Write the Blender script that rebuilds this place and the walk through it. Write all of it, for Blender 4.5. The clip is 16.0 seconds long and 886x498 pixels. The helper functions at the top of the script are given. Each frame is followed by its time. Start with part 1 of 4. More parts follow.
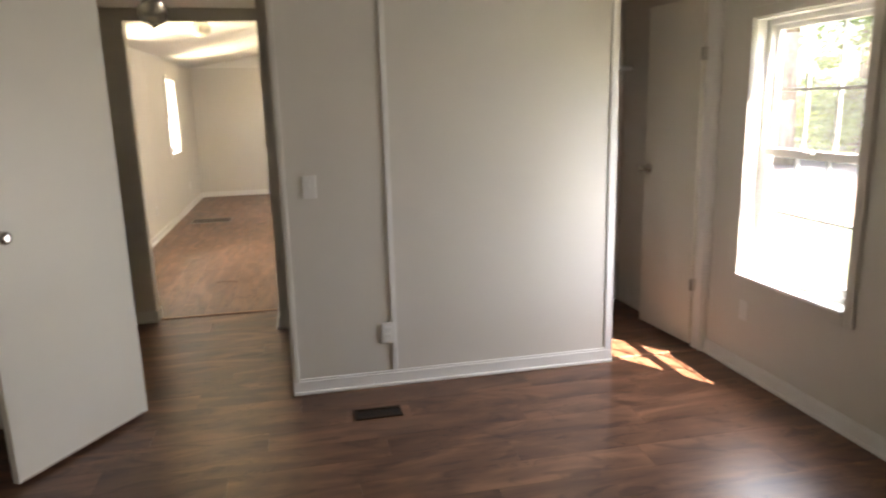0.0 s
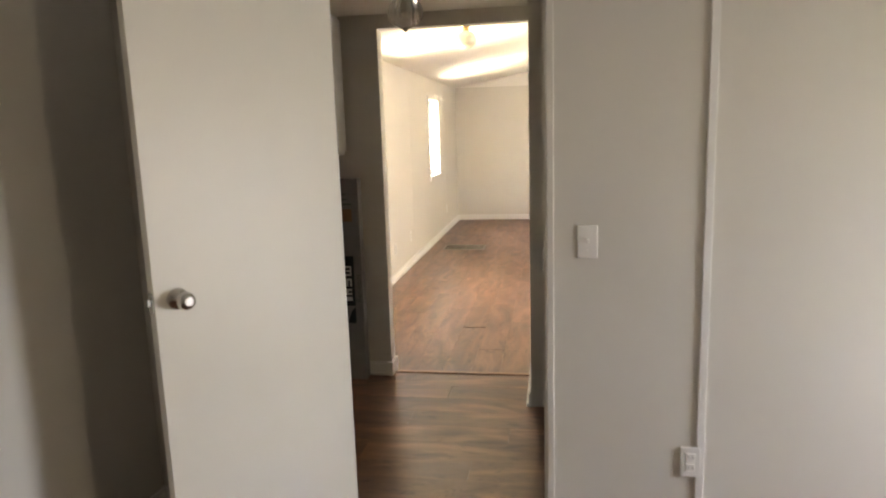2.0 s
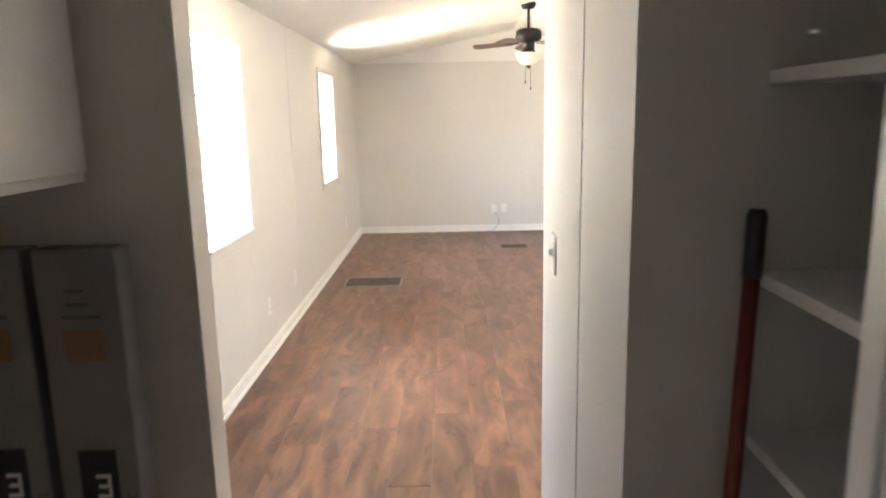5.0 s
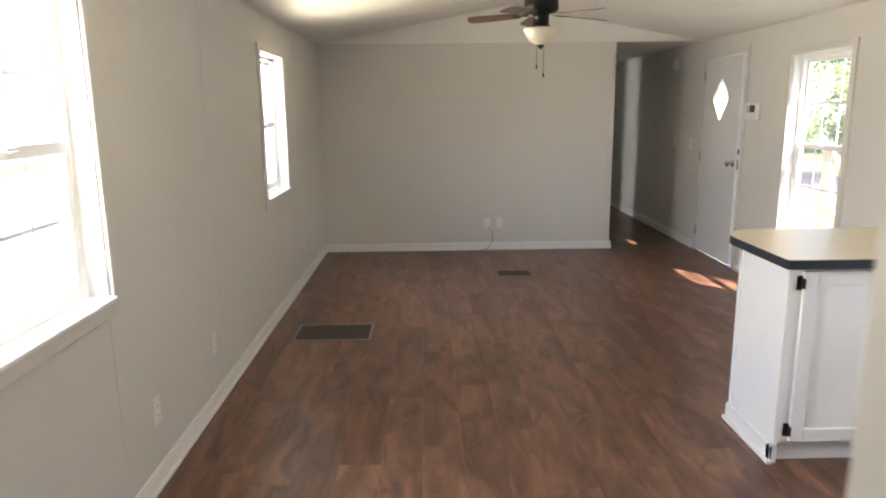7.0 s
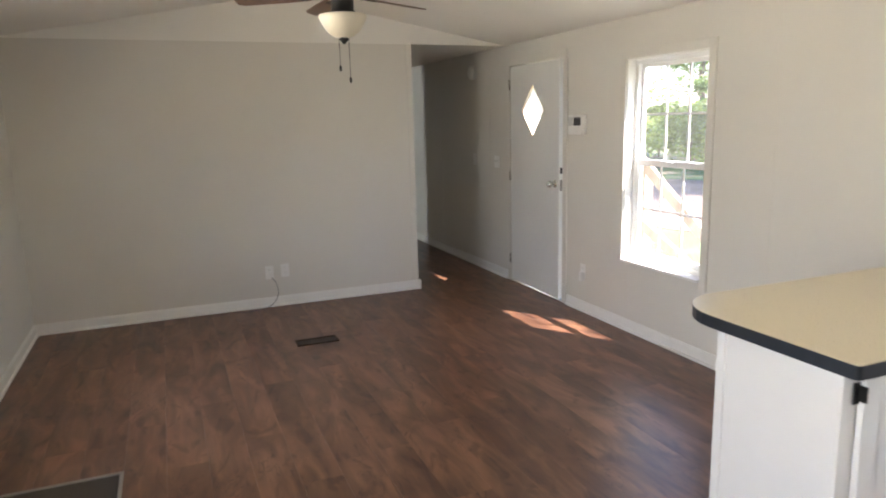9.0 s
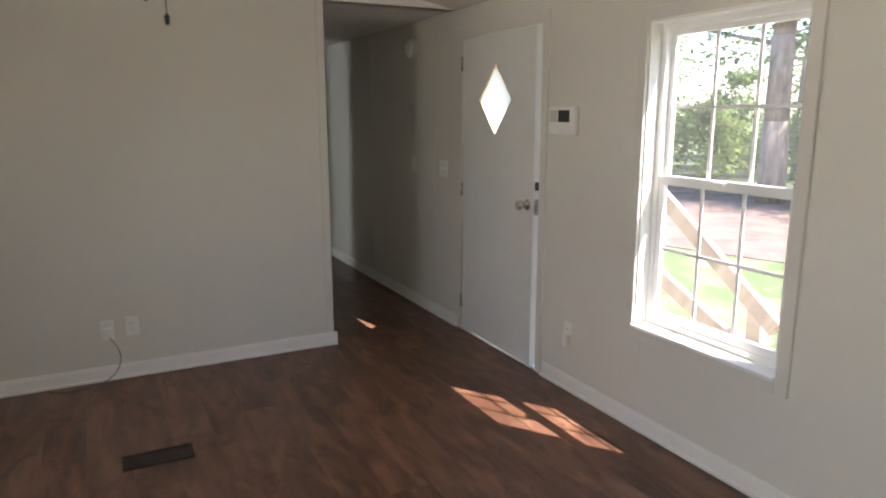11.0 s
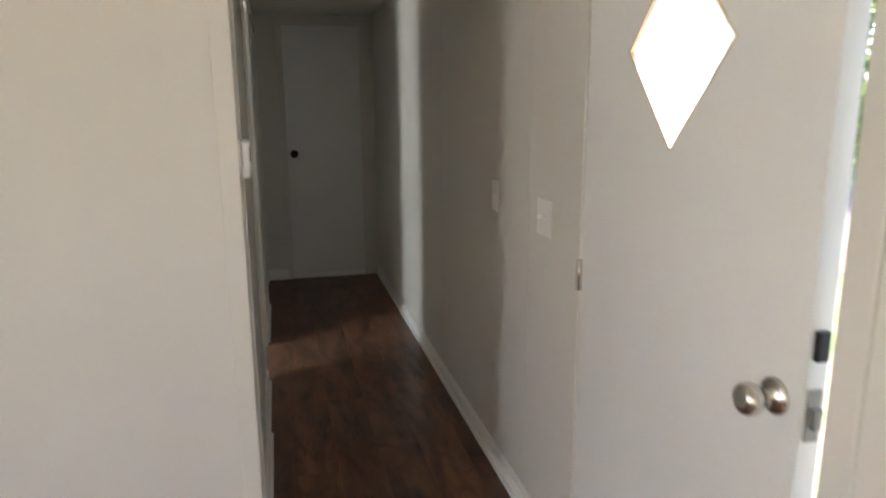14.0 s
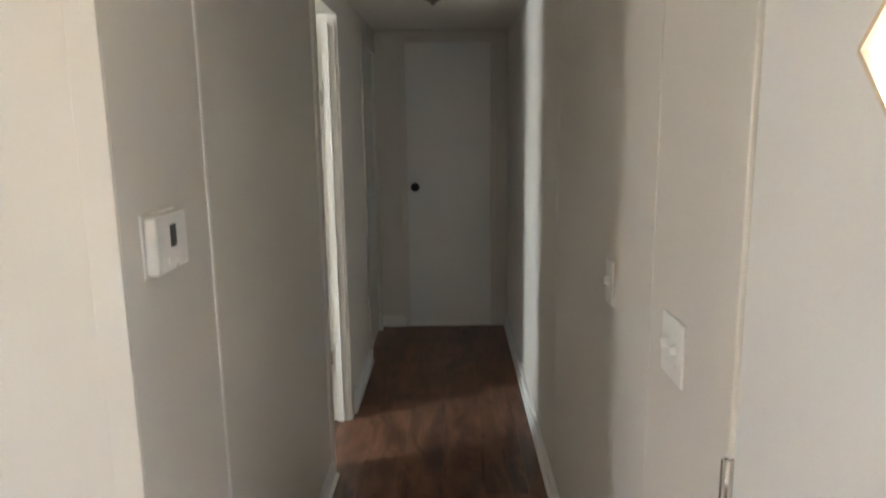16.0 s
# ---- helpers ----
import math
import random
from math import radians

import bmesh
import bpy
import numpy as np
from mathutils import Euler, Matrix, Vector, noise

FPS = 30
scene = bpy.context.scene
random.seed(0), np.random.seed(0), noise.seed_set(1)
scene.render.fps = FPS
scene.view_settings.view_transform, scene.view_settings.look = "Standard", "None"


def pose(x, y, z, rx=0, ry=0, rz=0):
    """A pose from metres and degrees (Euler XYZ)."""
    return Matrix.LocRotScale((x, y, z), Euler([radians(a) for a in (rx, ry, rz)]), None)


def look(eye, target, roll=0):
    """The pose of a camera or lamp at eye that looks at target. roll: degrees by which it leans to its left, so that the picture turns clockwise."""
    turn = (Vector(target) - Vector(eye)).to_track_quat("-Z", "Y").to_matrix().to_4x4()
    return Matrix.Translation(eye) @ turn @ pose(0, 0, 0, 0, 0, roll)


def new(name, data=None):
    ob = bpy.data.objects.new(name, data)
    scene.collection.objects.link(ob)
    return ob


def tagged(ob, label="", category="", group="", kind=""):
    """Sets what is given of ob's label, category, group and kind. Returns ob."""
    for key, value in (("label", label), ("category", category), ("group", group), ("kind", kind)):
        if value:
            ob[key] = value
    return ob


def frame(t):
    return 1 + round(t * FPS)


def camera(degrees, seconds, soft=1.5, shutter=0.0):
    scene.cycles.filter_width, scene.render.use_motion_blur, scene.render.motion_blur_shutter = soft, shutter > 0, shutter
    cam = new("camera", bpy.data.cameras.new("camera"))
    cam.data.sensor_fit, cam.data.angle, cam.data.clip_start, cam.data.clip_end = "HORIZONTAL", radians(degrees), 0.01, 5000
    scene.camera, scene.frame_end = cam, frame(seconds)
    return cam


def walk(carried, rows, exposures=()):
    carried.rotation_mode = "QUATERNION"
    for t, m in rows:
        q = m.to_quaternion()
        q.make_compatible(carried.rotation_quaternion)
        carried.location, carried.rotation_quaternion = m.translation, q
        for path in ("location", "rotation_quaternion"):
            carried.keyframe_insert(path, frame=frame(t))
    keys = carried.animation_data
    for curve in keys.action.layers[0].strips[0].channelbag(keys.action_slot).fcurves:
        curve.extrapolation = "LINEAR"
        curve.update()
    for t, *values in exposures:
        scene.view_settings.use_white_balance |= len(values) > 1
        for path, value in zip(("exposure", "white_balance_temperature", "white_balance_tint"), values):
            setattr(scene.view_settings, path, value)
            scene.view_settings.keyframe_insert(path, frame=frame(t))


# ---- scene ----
cam = camera(66.3, 16.0, soft=2.0, shutter=0.4)
PATH = [
    (0, (0.178, 0.406, 1.508), (0.577, 2.32, 1.086), -1.5),
    (0.5, (0.227, 0.594, 1.49), (0.328, 2.534, 1.015), -1.3),
    (1, (0.284, 0.858, 1.489), (0.105, 2.788, 0.997), -2.1),
    (1.5, (0.21, 1.149, 1.495), (-0.07, 3.095, 1.127), -1.7),
    (2, (0.11, 1.496, 1.508), (-0.216, 3.439, 1.162), -1.8),
    (2.5, (0.086, 1.901, 1.51), (-0.294, 3.833, 1.157), -0.9),
    (3, (-0.048, 2.31, 1.495), (-0.348, 4.254, 1.133), -1.1),
    (3.5, (-0.149, 2.689, 1.494), (-0.37, 4.639, 1.108), -1.5),
    (4, (-0.177, 3.1, 1.506), (-0.369, 5.055, 1.128), -0.9),
    (4.5, (-0.278, 3.518, 1.505), (-0.343, 5.48, 1.124), -1.6),
    (7, (-0.371, 5.546, 1.519), (-0.331, 7.504, 1.113), -0.6),
    (7.5, (-0.47, 5.921, 1.535), (-0.245, 7.863, 1.113), -0.8),
    (8, (-0.457, 6.283, 1.521), (-0.067, 8.208, 1.141), -1.6),
    (8.5, (-0.45, 6.647, 1.528), (0.11, 8.534, 1.175), -0.7),
    (9, (-0.472, 7.053, 1.538), (0.263, 8.874, 1.16), -1.5),
    (11.5, (0.469, 9.05, 1.501), (1.393, 10.78, 1.108), -0.8),
    (12, (0.656, 9.466, 1.508), (1.607, 11.182, 1.12), -1.9),
    (12.5, (1.004, 9.826, 1.517), (1.821, 11.6, 1.087), -1.3),
    (13, (1.244, 10.227, 1.503), (2.077, 11.982, 1.027), -1.2),
    (13.5, (1.527, 10.624, 1.491), (2.155, 12.46, 1.007), -1.6),
    (14, (1.688, 10.968, 1.476), (2.145, 12.869, 1.053), -0.4),
    (14.5, (1.847, 11.353, 1.528), (2.167, 13.304, 1.228), -1.2),
    (15, (2.036, 11.589, 1.56), (2.057, 13.587, 1.477), -0.3),
    (15.5, (2.118, 11.714, 1.556), (2.05, 13.705, 1.382), -1.1),
    (16, (2.1, 11.767, 1.523), (2.068, 13.733, 1.159), -0.8),
]
EXPOSURE = [(0.0, 3.6), (0.5, 3.45), (1.0, 3.95), (1.5, 4.05), (2.5, 4.05), (3.5, 3.9), (4.5, 4.2), (7.0, 2.75), (9.0, 2.65), (11.5, 2.1), (12.5, 2.5), (13.5, 2.95), (14.5, 3.45), (16.0, 3.65)]
walk(cam, [(t, look(eye, target, roll)) for t, eye, target, roll in PATH],
     [(t, stops, 7400 if t < 3 else 6900 if t < 4 else 6350, 20 if t < 5 else 18) for t, stops in EXPOSURE])

# ---------------------------------------------------------------- light
world = bpy.data.worlds.new("sky")
scene.world = world
world.use_nodes = True
wn = world.node_tree.nodes
sky = wn.new("ShaderNodeTexSky")
sky.sky_type, sky.sun_disc = "NISHITA", False
SUN_DIR = Vector((1.0, -1.49, 2.70)).normalized()
sky.sun_elevation = math.asin(SUN_DIR.z)
sky.sun_rotation = math.atan2(SUN_DIR.x, SUN_DIR.y)
world.node_tree.links.new(sky.outputs[0], wn["Background"].inputs[0])
wn["Background"].inputs[1].default_value = 0.15

sun = new("sun", bpy.data.lights.new("sun", "SUN"))
sun.data.energy, sun.data.angle, sun.data.color = 5.0, radians(0.5), (1.0, 0.94, 0.84)
sun.matrix_world = look(SUN_DIR * 30, (0, 0, 0))


def window_light(name, eye, target, w, h, watts, color=(0.98, 0.98, 0.96), spread=180):
    lamp = new(name, bpy.data.lights.new(name, "AREA"))
    lamp.data.shape, lamp.data.size, lamp.data.size_y = "RECTANGLE", w, h
    lamp.data.energy, lamp.data.color, lamp.data.spread = watts, color, radians(spread)
    lamp.matrix_world = look(eye, target)
    return lamp


# daylight in the openings of the west windows
WARM, COOL = (1.0, 0.885, 0.56), (0.71, 0.84, 1.0)    # sunlit ground below, blue sky above
for y, warm, cool in ((7.51, 18.0, 11.5), (10.64, 11.5, 9.0)):
    window_light("daylight", (-2.05, y, 1.22), (-1.0, y, 2.15), 1.0, 1.05, warm, WARM, 140)
    window_light("daylight", (-2.08, y, 1.55), (-1.0, y, 0.75), 1.0, 1.05, cool, COOL, 140)
window_light("daylight", (-1.86, 13.5, 1.1), (1.5, 14.7, 1.7), 0.9, 1.2, 9, (0.97, 1.0, 0.72))
window_light("daylight", (-1.84, 13.5, 1.3), (1.5, 14.7, 0.7), 0.9, 1.2, 9, COOL)
# sky light through the bedroom windows
window_light("daylight", (2.70, 3.225, 0.885), (1.0, 3.1, 0.20), 0.70, 0.60, 2.4, (0.80, 0.90, 1.0), 150)
window_light("daylight", (2.72, 1.36, 1.45), (1.0, 2.2, 1.0), 0.36, 0.80, 0.8, (1.0, 0.90, 0.68), 150)
# fill light at an unseen kitchen window, both added to brighten the far wall
window_light("daylight", (2.72, 6.95, 1.48), (0.9, 8.6, 0.9), 0.85, 0.78, 2.8, (0.72, 0.86, 1.0), 160)
window_light("daylight", (2.70, 6.95, 1.46), (0.9, 9.2, 2.2), 0.85, 0.78, 1.0, WARM, 160)


# ---------------------------------------------------------------- materials
def material(name):
    m = bpy.data.materials.new(name)
    m.use_nodes = True
    return m, m.node_tree.nodes, m.node_tree.links, m.node_tree.nodes["Principled BSDF"]


def tint(c, f):
    return (min(1, c[0] * f), min(1, c[1] * f), min(1, c[2] * f), 1)


def surface(name, color, rough=0.5, metal=0.0, vary=0.08, scale=3.0, fine=120.0, bump=0.05, dist=0.002, stretch=(1, 1, 1)):
    """Paint, plastic or metal with soft blotches, fine grain and a little relief."""
    m, n, l, p = material(name)
    co = n.new("ShaderNodeTexCoord")
    mp = n.new("ShaderNodeMapping")
    mp.inputs["Scale"].default_value = stretch
    l.new(co.outputs["Object"], mp.inputs["Vector"])
    a = n.new("ShaderNodeTexNoise")
    a.inputs["Scale"].default_value, a.inputs["Detail"].default_value = scale, 5
    l.new(mp.outputs[0], a.inputs["Vector"])
    r = n.new("ShaderNodeValToRGB")
    r.color_ramp.elements[0].position, r.color_ramp.elements[1].position = 0.3, 0.7
    r.color_ramp.elements[0].color, r.color_ramp.elements[1].color = tint(color, 1 - vary), tint(color, 1 + vary)
    l.new(a.outputs["Fac"], r.inputs[0])
    l.new(r.outputs[0], p.inputs["Base Color"])
    b = n.new("ShaderNodeTexNoise")
    b.inputs["Scale"].default_value, b.inputs["Detail"].default_value = fine, 3
    l.new(mp.outputs[0], b.inputs["Vector"])
    rr = n.new("ShaderNodeMapRange")
    rr.inputs["To Min"].default_value, rr.inputs["To Max"].default_value = max(0.02, rough - 0.08), min(1, rough + 0.08)
    l.new(a.outputs["Fac"], rr.inputs["Value"])
    l.new(rr.outputs[0], p.inputs["Roughness"])
    bp = n.new("ShaderNodeBump")
    bp.inputs["Strength"].default_value, bp.inputs["Distance"].default_value = bump, dist
    l.new(b.outputs["Fac"], bp.inputs["Height"])
    l.new(bp.outputs[0], p.inputs["Normal"])
    p.inputs["Metallic"].default_value = metal
    return m


def floor_material():
    m, n, l, p = material("vinyl_plank")
    co = n.new("ShaderNodeTexCoord")
    oi = n.new("ShaderNodeObjectInfo")
    off = n.new("ShaderNodeVectorMath")
    off.operation = "MULTIPLY_ADD"
    off.inputs[1].default_value = (37, 91, 53)
    l.new(oi.outputs["Random"], off.inputs[0])
    l.new(co.outputs["Object"], off.inputs[2])

    def grain(scale, stretch, detail, distort=0.0):
        mp = n.new("ShaderNodeMapping")
        mp.inputs["Scale"].default_value = stretch
        l.new(off.outputs[0], mp.inputs["Vector"])
        t = n.new("ShaderNodeTexNoise")
        t.inputs["Scale"].default_value, t.inputs["Detail"].default_value, t.inputs["Distortion"].default_value = scale, detail, distort
        l.new(mp.outputs[0], t.inputs["Vector"])
        return t.outputs["Fac"]

    broad = grain(4.2, (0.42, 1.4, 1), 5, 1.2)
    fine = grain(16.0, (0.14, 1.5, 1), 5, 0.5)
    knots = grain(4.4, (0.55, 1.4, 1), 4, 2.4)
    ramp = n.new("ShaderNodeValToRGB")
    e = ramp.color_ramp.elements
    e[0].position, e[0].color = 0.33, (0.070, 0.031, 0.019, 1)
    e[1].position, e[1].color = 0.68, (0.258, 0.130, 0.076, 1)
    mid = ramp.color_ramp.elements.new(0.5)
    mid.color = (0.140, 0.067, 0.039, 1)
    mixf = n.new("ShaderNodeMix")
    mixf.inputs[0].default_value = 0.26
    l.new(broad, mixf.inputs[2])
    l.new(fine, mixf.inputs[3])
    l.new(mixf.outputs[0], ramp.inputs[0])
    kn = n.new("ShaderNodeValToRGB")
    kn.color_ramp.elements[0].position, kn.color_ramp.elements[1].position = 0.33, 0.43
    kn.color_ramp.elements[0].color, kn.color_ramp.elements[1].color = (0.35, 0.30, 0.28, 1), (1, 1, 1, 1)
    l.new(knots, kn.inputs[0])
    mul = n.new("ShaderNodeMix")
    mul.data_type, mul.blend_type = "RGBA", "MULTIPLY"
    mul.inputs[0].default_value = 0.60
    l.new(ramp.outputs[0], mul.inputs[6])
    l.new(kn.outputs[0], mul.inputs[7])
    # short dark cracks in the printed grain
    line, zone = grain(5.0, (0.55, 1.4, 1), 3, 2.2), grain(3.0, (0.6, 1.2, 1), 2)
    band = n.new("ShaderNodeValToRGB")
    band.color_ramp.elements[0].position, band.color_ramp.elements[0].color = 0.478, (0, 0, 0, 1)
    band.color_ramp.elements[1].position, band.color_ramp.elements[1].color = 0.512, (0, 0, 0, 1)
    band.color_ramp.elements.new(0.495).color = (1, 1, 1, 1)
    l.new(line, band.inputs[0])
    where = n.new("ShaderNodeMapRange")
    where.inputs["From Min"].default_value, where.inputs["From Max"].default_value = 0.52, 0.62
    where.inputs["To Max"].default_value = 0.75
    l.new(zone, where.inputs["Value"])
    both = n.new("ShaderNodeMath")
    both.operation = "MULTIPLY"
    l.new(band.outputs[0], both.inputs[0])
    l.new(where.outputs[0], both.inputs[1])
    crack = n.new("ShaderNodeMix")
    crack.data_type = "RGBA"
    crack.inputs[7].default_value = (0.030, 0.014, 0.010, 1)
    l.new(both.outputs[0], crack.inputs[0])
    l.new(mul.outputs[2], crack.inputs[6])
    tone = n.new("ShaderNodeMapRange")
    tone.inputs["To Min"].default_value, tone.inputs["To Max"].default_value = 0.93, 1.06
    l.new(oi.outputs["Random"], tone.inputs["Value"])
    hsv = n.new("ShaderNodeHueSaturation")
    l.new(tone.outputs[0], hsv.inputs["Value"])
    l.new(crack.outputs[2], hsv.inputs["Color"])
    l.new(hsv.outputs[0], p.inputs["Base Color"])
    rr = n.new("ShaderNodeMapRange")
    rr.inputs["To Min"].default_value, rr.inputs["To Max"].default_value = 0.27, 0.43
    l.new(fine, rr.inputs["Value"])
    l.new(rr.outputs[0], p.inputs["Roughness"])
    bp = n.new("ShaderNodeBump")
    bp.inputs["Strength"].default_value, bp.inputs["Distance"].default_value = 0.25, 0.001
    l.new(fine, bp.inputs["Height"])
    l.new(bp.outputs[0], p.inputs["Normal"])
    return m


def glass_material(name, rough=0.02):
    m, n, l, p = material(name)
    n.remove(p)
    t, g, mx = n.new("ShaderNodeBsdfTransparent"), n.new("ShaderNodeBsdfGlossy"), n.new("ShaderNodeMixShader")
    g.inputs["Roughness"].default_value = rough
    mx.inputs[0].default_value = 0.03
    l.new(t.outputs[0], mx.inputs[1])
    l.new(g.outputs[0], mx.inputs[2])
    l.new(mx.outputs[0], n["Material Output"].inputs["Surface"])
    return m


def milky_glass(name):
    """Window glass with a thin, uneven translucent film that veils the view."""
    m, n, l, p = material(name)
    n.remove(p)
    t, d, mx = n.new("ShaderNodeBsdfTransparent"), n.new("ShaderNodeBsdfTranslucent"), n.new("ShaderNodeMixShader")
    co, a, mr = n.new("ShaderNodeTexCoord"), n.new("ShaderNodeTexNoise"), n.new("ShaderNodeMapRange")
    a.inputs["Scale"].default_value, a.inputs["Detail"].default_value = 3.5, 6
    l.new(co.outputs["Object"], a.inputs["Vector"])
    l.new(a.outputs["Fac"], mr.inputs["Value"])
    mr.inputs["To Min"].default_value, mr.inputs["To Max"].default_value = 0.012, 0.045
    d.inputs["Color"].default_value = (0.95, 0.94, 0.90, 1)
    l.new(mr.outputs[0], mx.inputs[0])
    l.new(t.outputs[0], mx.inputs[1])
    l.new(d.outputs[0], mx.inputs[2])
    l.new(mx.outputs[0], n["Material Output"].inputs["Surface"])
    return m


def obscure_glass(name):
    """Pebbled privacy glass: it spreads the daylight that falls on it."""
    m, n, l, p = material(name)
    t, g, mx = n.new("ShaderNodeBsdfTransparent"), n.new("ShaderNodeBsdfTranslucent"), n.new("ShaderNodeMixShader")
    g.inputs["Color"].default_value = (0.95, 0.95, 0.93, 1)
    mx.inputs[0].default_value = 0.6
    l.new(t.outputs[0], mx.inputs[1])
    l.new(g.outputs[0], mx.inputs[2])
    l.new(mx.outputs[0], n["Material Output"].inputs["Surface"])
    return m


def lamp_glass(name, color, rough):
    m, n, l, p = material(name)
    p.inputs["Base Color"].default_value = (*color, 1)
    p.inputs["Roughness"].default_value = rough
    p.inputs["Transmission Weight"].default_value = 0.75
    p.inputs["IOR"].default_value = 1.25
    return m


def leaf_material(name, color):
    m, n, l, p = material(name)
    oi = n.new("ShaderNodeObjectInfo")
    co = n.new("ShaderNodeTexCoord")
    t = n.new("ShaderNodeTexNoise")
    t.inputs["Scale"].default_value = 1.2
    l.new(co.outputs["Object"], t.inputs["Vector"])
    r = n.new("ShaderNodeValToRGB")
    r.color_ramp.elements[0].position, r.color_ramp.elements[1].position = 0.3, 0.72
    r.color_ramp.elements[0].color, r.color_ramp.elements[1].color = tint(color, 0.55), tint(color, 1.7)
    l.new(t.outputs["Fac"], r.inputs[0])
    l.new(r.outputs[0], p.inputs["Base Color"])
    p.inputs["Roughness"].default_value = 0.55
    p.inputs["Transmission Weight"].default_value = 0.0
    tr, ad = n.new("ShaderNodeBsdfTranslucent"), n.new("ShaderNodeMixShader")
    ad.inputs[0].default_value = 0.6
    l.new(r.outputs[0], tr.inputs["Color"])
    l.new(p.outputs[0], ad.inputs[1])
    l.new(tr.outputs[0], ad.inputs[2])
    l.new(ad.outputs[0], n["Material Output"].inputs["Surface"])
    return m


def grass_material():
    m, n, l, p = material("lawn")
    co = n.new("ShaderNodeTexCoord")
    a, b = n.new("ShaderNodeTexNoise"), n.new("ShaderNodeTexNoise")
    a.inputs["Scale"].default_value, a.inputs["Detail"].default_value = 0.9, 8
    b.inputs["Scale"].default_value, b.inputs["Detail"].default_value = 18, 5
    l.new(co.outputs["Object"], a.inputs["Vector"])
    l.new(co.outputs["Object"], b.inputs["Vector"])
    r, r2 = n.new("ShaderNodeValToRGB"), n.new("ShaderNodeValToRGB")
    r.color_ramp.elements[0].position, r.color_ramp.elements[1].position = 0.48, 0.6
    r.color_ramp.elements[0].color, r.color_ramp.elements[1].color = (0.085, 0.125, 0.038, 1), (0.20, 0.16, 0.11, 1)
    r2.color_ramp.elements[0].color, r2.color_ramp.elements[1].color = (0.55, 0.55, 0.55, 1), (1, 1, 1, 1)
    l.new(a.outputs["Fac"], r.inputs[0])
    l.new(b.outputs["Fac"], r2.inputs[0])
    mx = n.new("ShaderNodeMix")
    mx.data_type, mx.blend_type = "RGBA", "MULTIPLY"
    mx.inputs[0].default_value = 0.8
    l.new(r.outputs[0], mx.inputs[6])
    l.new(r2.outputs[0], mx.inputs[7])
    l.new(mx.outputs[2], p.inputs["Base Color"])
    p.inputs["Roughness"].default_value = 0.95
    return m


WALL = surface("wall_paint", (0.668, 0.642, 0.588), 0.55, vary=0.025, scale=1.3, fine=260, bump=0.06, dist=0.001)
CEIL = surface("ceiling_paint", (0.80, 0.78, 0.73), 0.8, vary=0.03, scale=0.9, fine=180, bump=0.25, dist=0.002)
TRIM = surface("trim_paint", (0.80, 0.79, 0.76), 0.35, vary=0.03, scale=5, fine=90, bump=0.05, dist=0.001)
DOORP = surface("door_paint", (0.74, 0.71, 0.63), 0.42, vary=0.025, scale=2.2, fine=140, bump=0.05, dist=0.001)
DOORW = surface("white_door_paint", (0.74, 0.74, 0.72), 0.38, vary=0.025, scale=2.2, fine=140, bump=0.05, dist=0.001)
CABW = surface("cabinet_paint", (0.80, 0.80, 0.79), 0.33, vary=0.025, scale=4, fine=110, bump=0.06, dist=0.001)
PLATE = surface("white_plastic", (0.80, 0.79, 0.76), 0.3, vary=0.02, scale=20, bump=0.01)
VINYL = surface("vinyl_window", (0.82, 0.82, 0.81), 0.35, vary=0.02, scale=8, bump=0.02)
DARK = surface("dark_plastic", (0.018, 0.018, 0.020), 0.3, vary=0.1, bump=0.01)
BLACKM = surface("black_metal", (0.012, 0.012, 0.013), 0.42, 0.4, vary=0.15, scale=15, bump=0.05)
NICKEL = surface("satin_nickel", (0.62, 0.60, 0.56), 0.24, 1.0, vary=0.06, scale=25, bump=0.02)
BRASS = surface("brass", (0.70, 0.55, 0.28), 0.22, 1.0, vary=0.08, scale=25, bump=0.02)
BRONZE = surface("brown_grille_metal", (0.055, 0.036, 0.024), 0.5, 0.5, vary=0.2, scale=12, bump=0.05)
GREYM = surface("grey_grille_metal", (0.30, 0.29, 0.27), 0.5, 0.6, vary=0.15, scale=12, bump=0.05)
FURN = surface("furnace_enamel", (0.66, 0.63, 0.57), 0.4, 0.0, vary=0.09, scale=2.4, fine=60, bump=0.04, dist=0.001)
# furnace slat colour, darkened to hold the shade inside the grille
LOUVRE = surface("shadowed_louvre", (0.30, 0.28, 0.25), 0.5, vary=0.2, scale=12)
STAIN = surface("rust_stain", (0.46, 0.38, 0.31), 0.6, vary=0.25, scale=14, bump=0.05)
CARD = surface("grey_cardboard", (0.245, 0.235, 0.22), 0.7, vary=0.06, scale=6, fine=200, bump=0.1, dist=0.001)
CARDTAN = surface("tan_print", (0.26, 0.145, 0.075), 0.6, vary=0.15, scale=18, bump=0.02)
INK = surface("black_ink", (0.016, 0.018, 0.024), 0.5, vary=0.1, bump=0.01)
PAPER = surface("white_ink", (0.72, 0.72, 0.71), 0.6, vary=0.03, bump=0.01)
GREYINK = surface("grey_ink", (0.12, 0.115, 0.11), 0.6, vary=0.05, bump=0.01)
TAN = surface("tan_laminate", (0.66, 0.57, 0.40), 0.30, vary=0.07, scale=160, fine=300, bump=0.02)
NAVY = surface("dark_laminate_edge", (0.020, 0.026, 0.036), 0.35, vary=0.15, scale=40, bump=0.02)
BLADE = surface("fan_blade_walnut", (0.105, 0.055, 0.034), 0.35, vary=0.3, scale=9, fine=70, bump=0.05, stretch=(0.15, 1.6, 1))
RED = surface("red_handle_paint", (0.18, 0.026, 0.018), 0.35, vary=0.12, scale=14, bump=0.03)
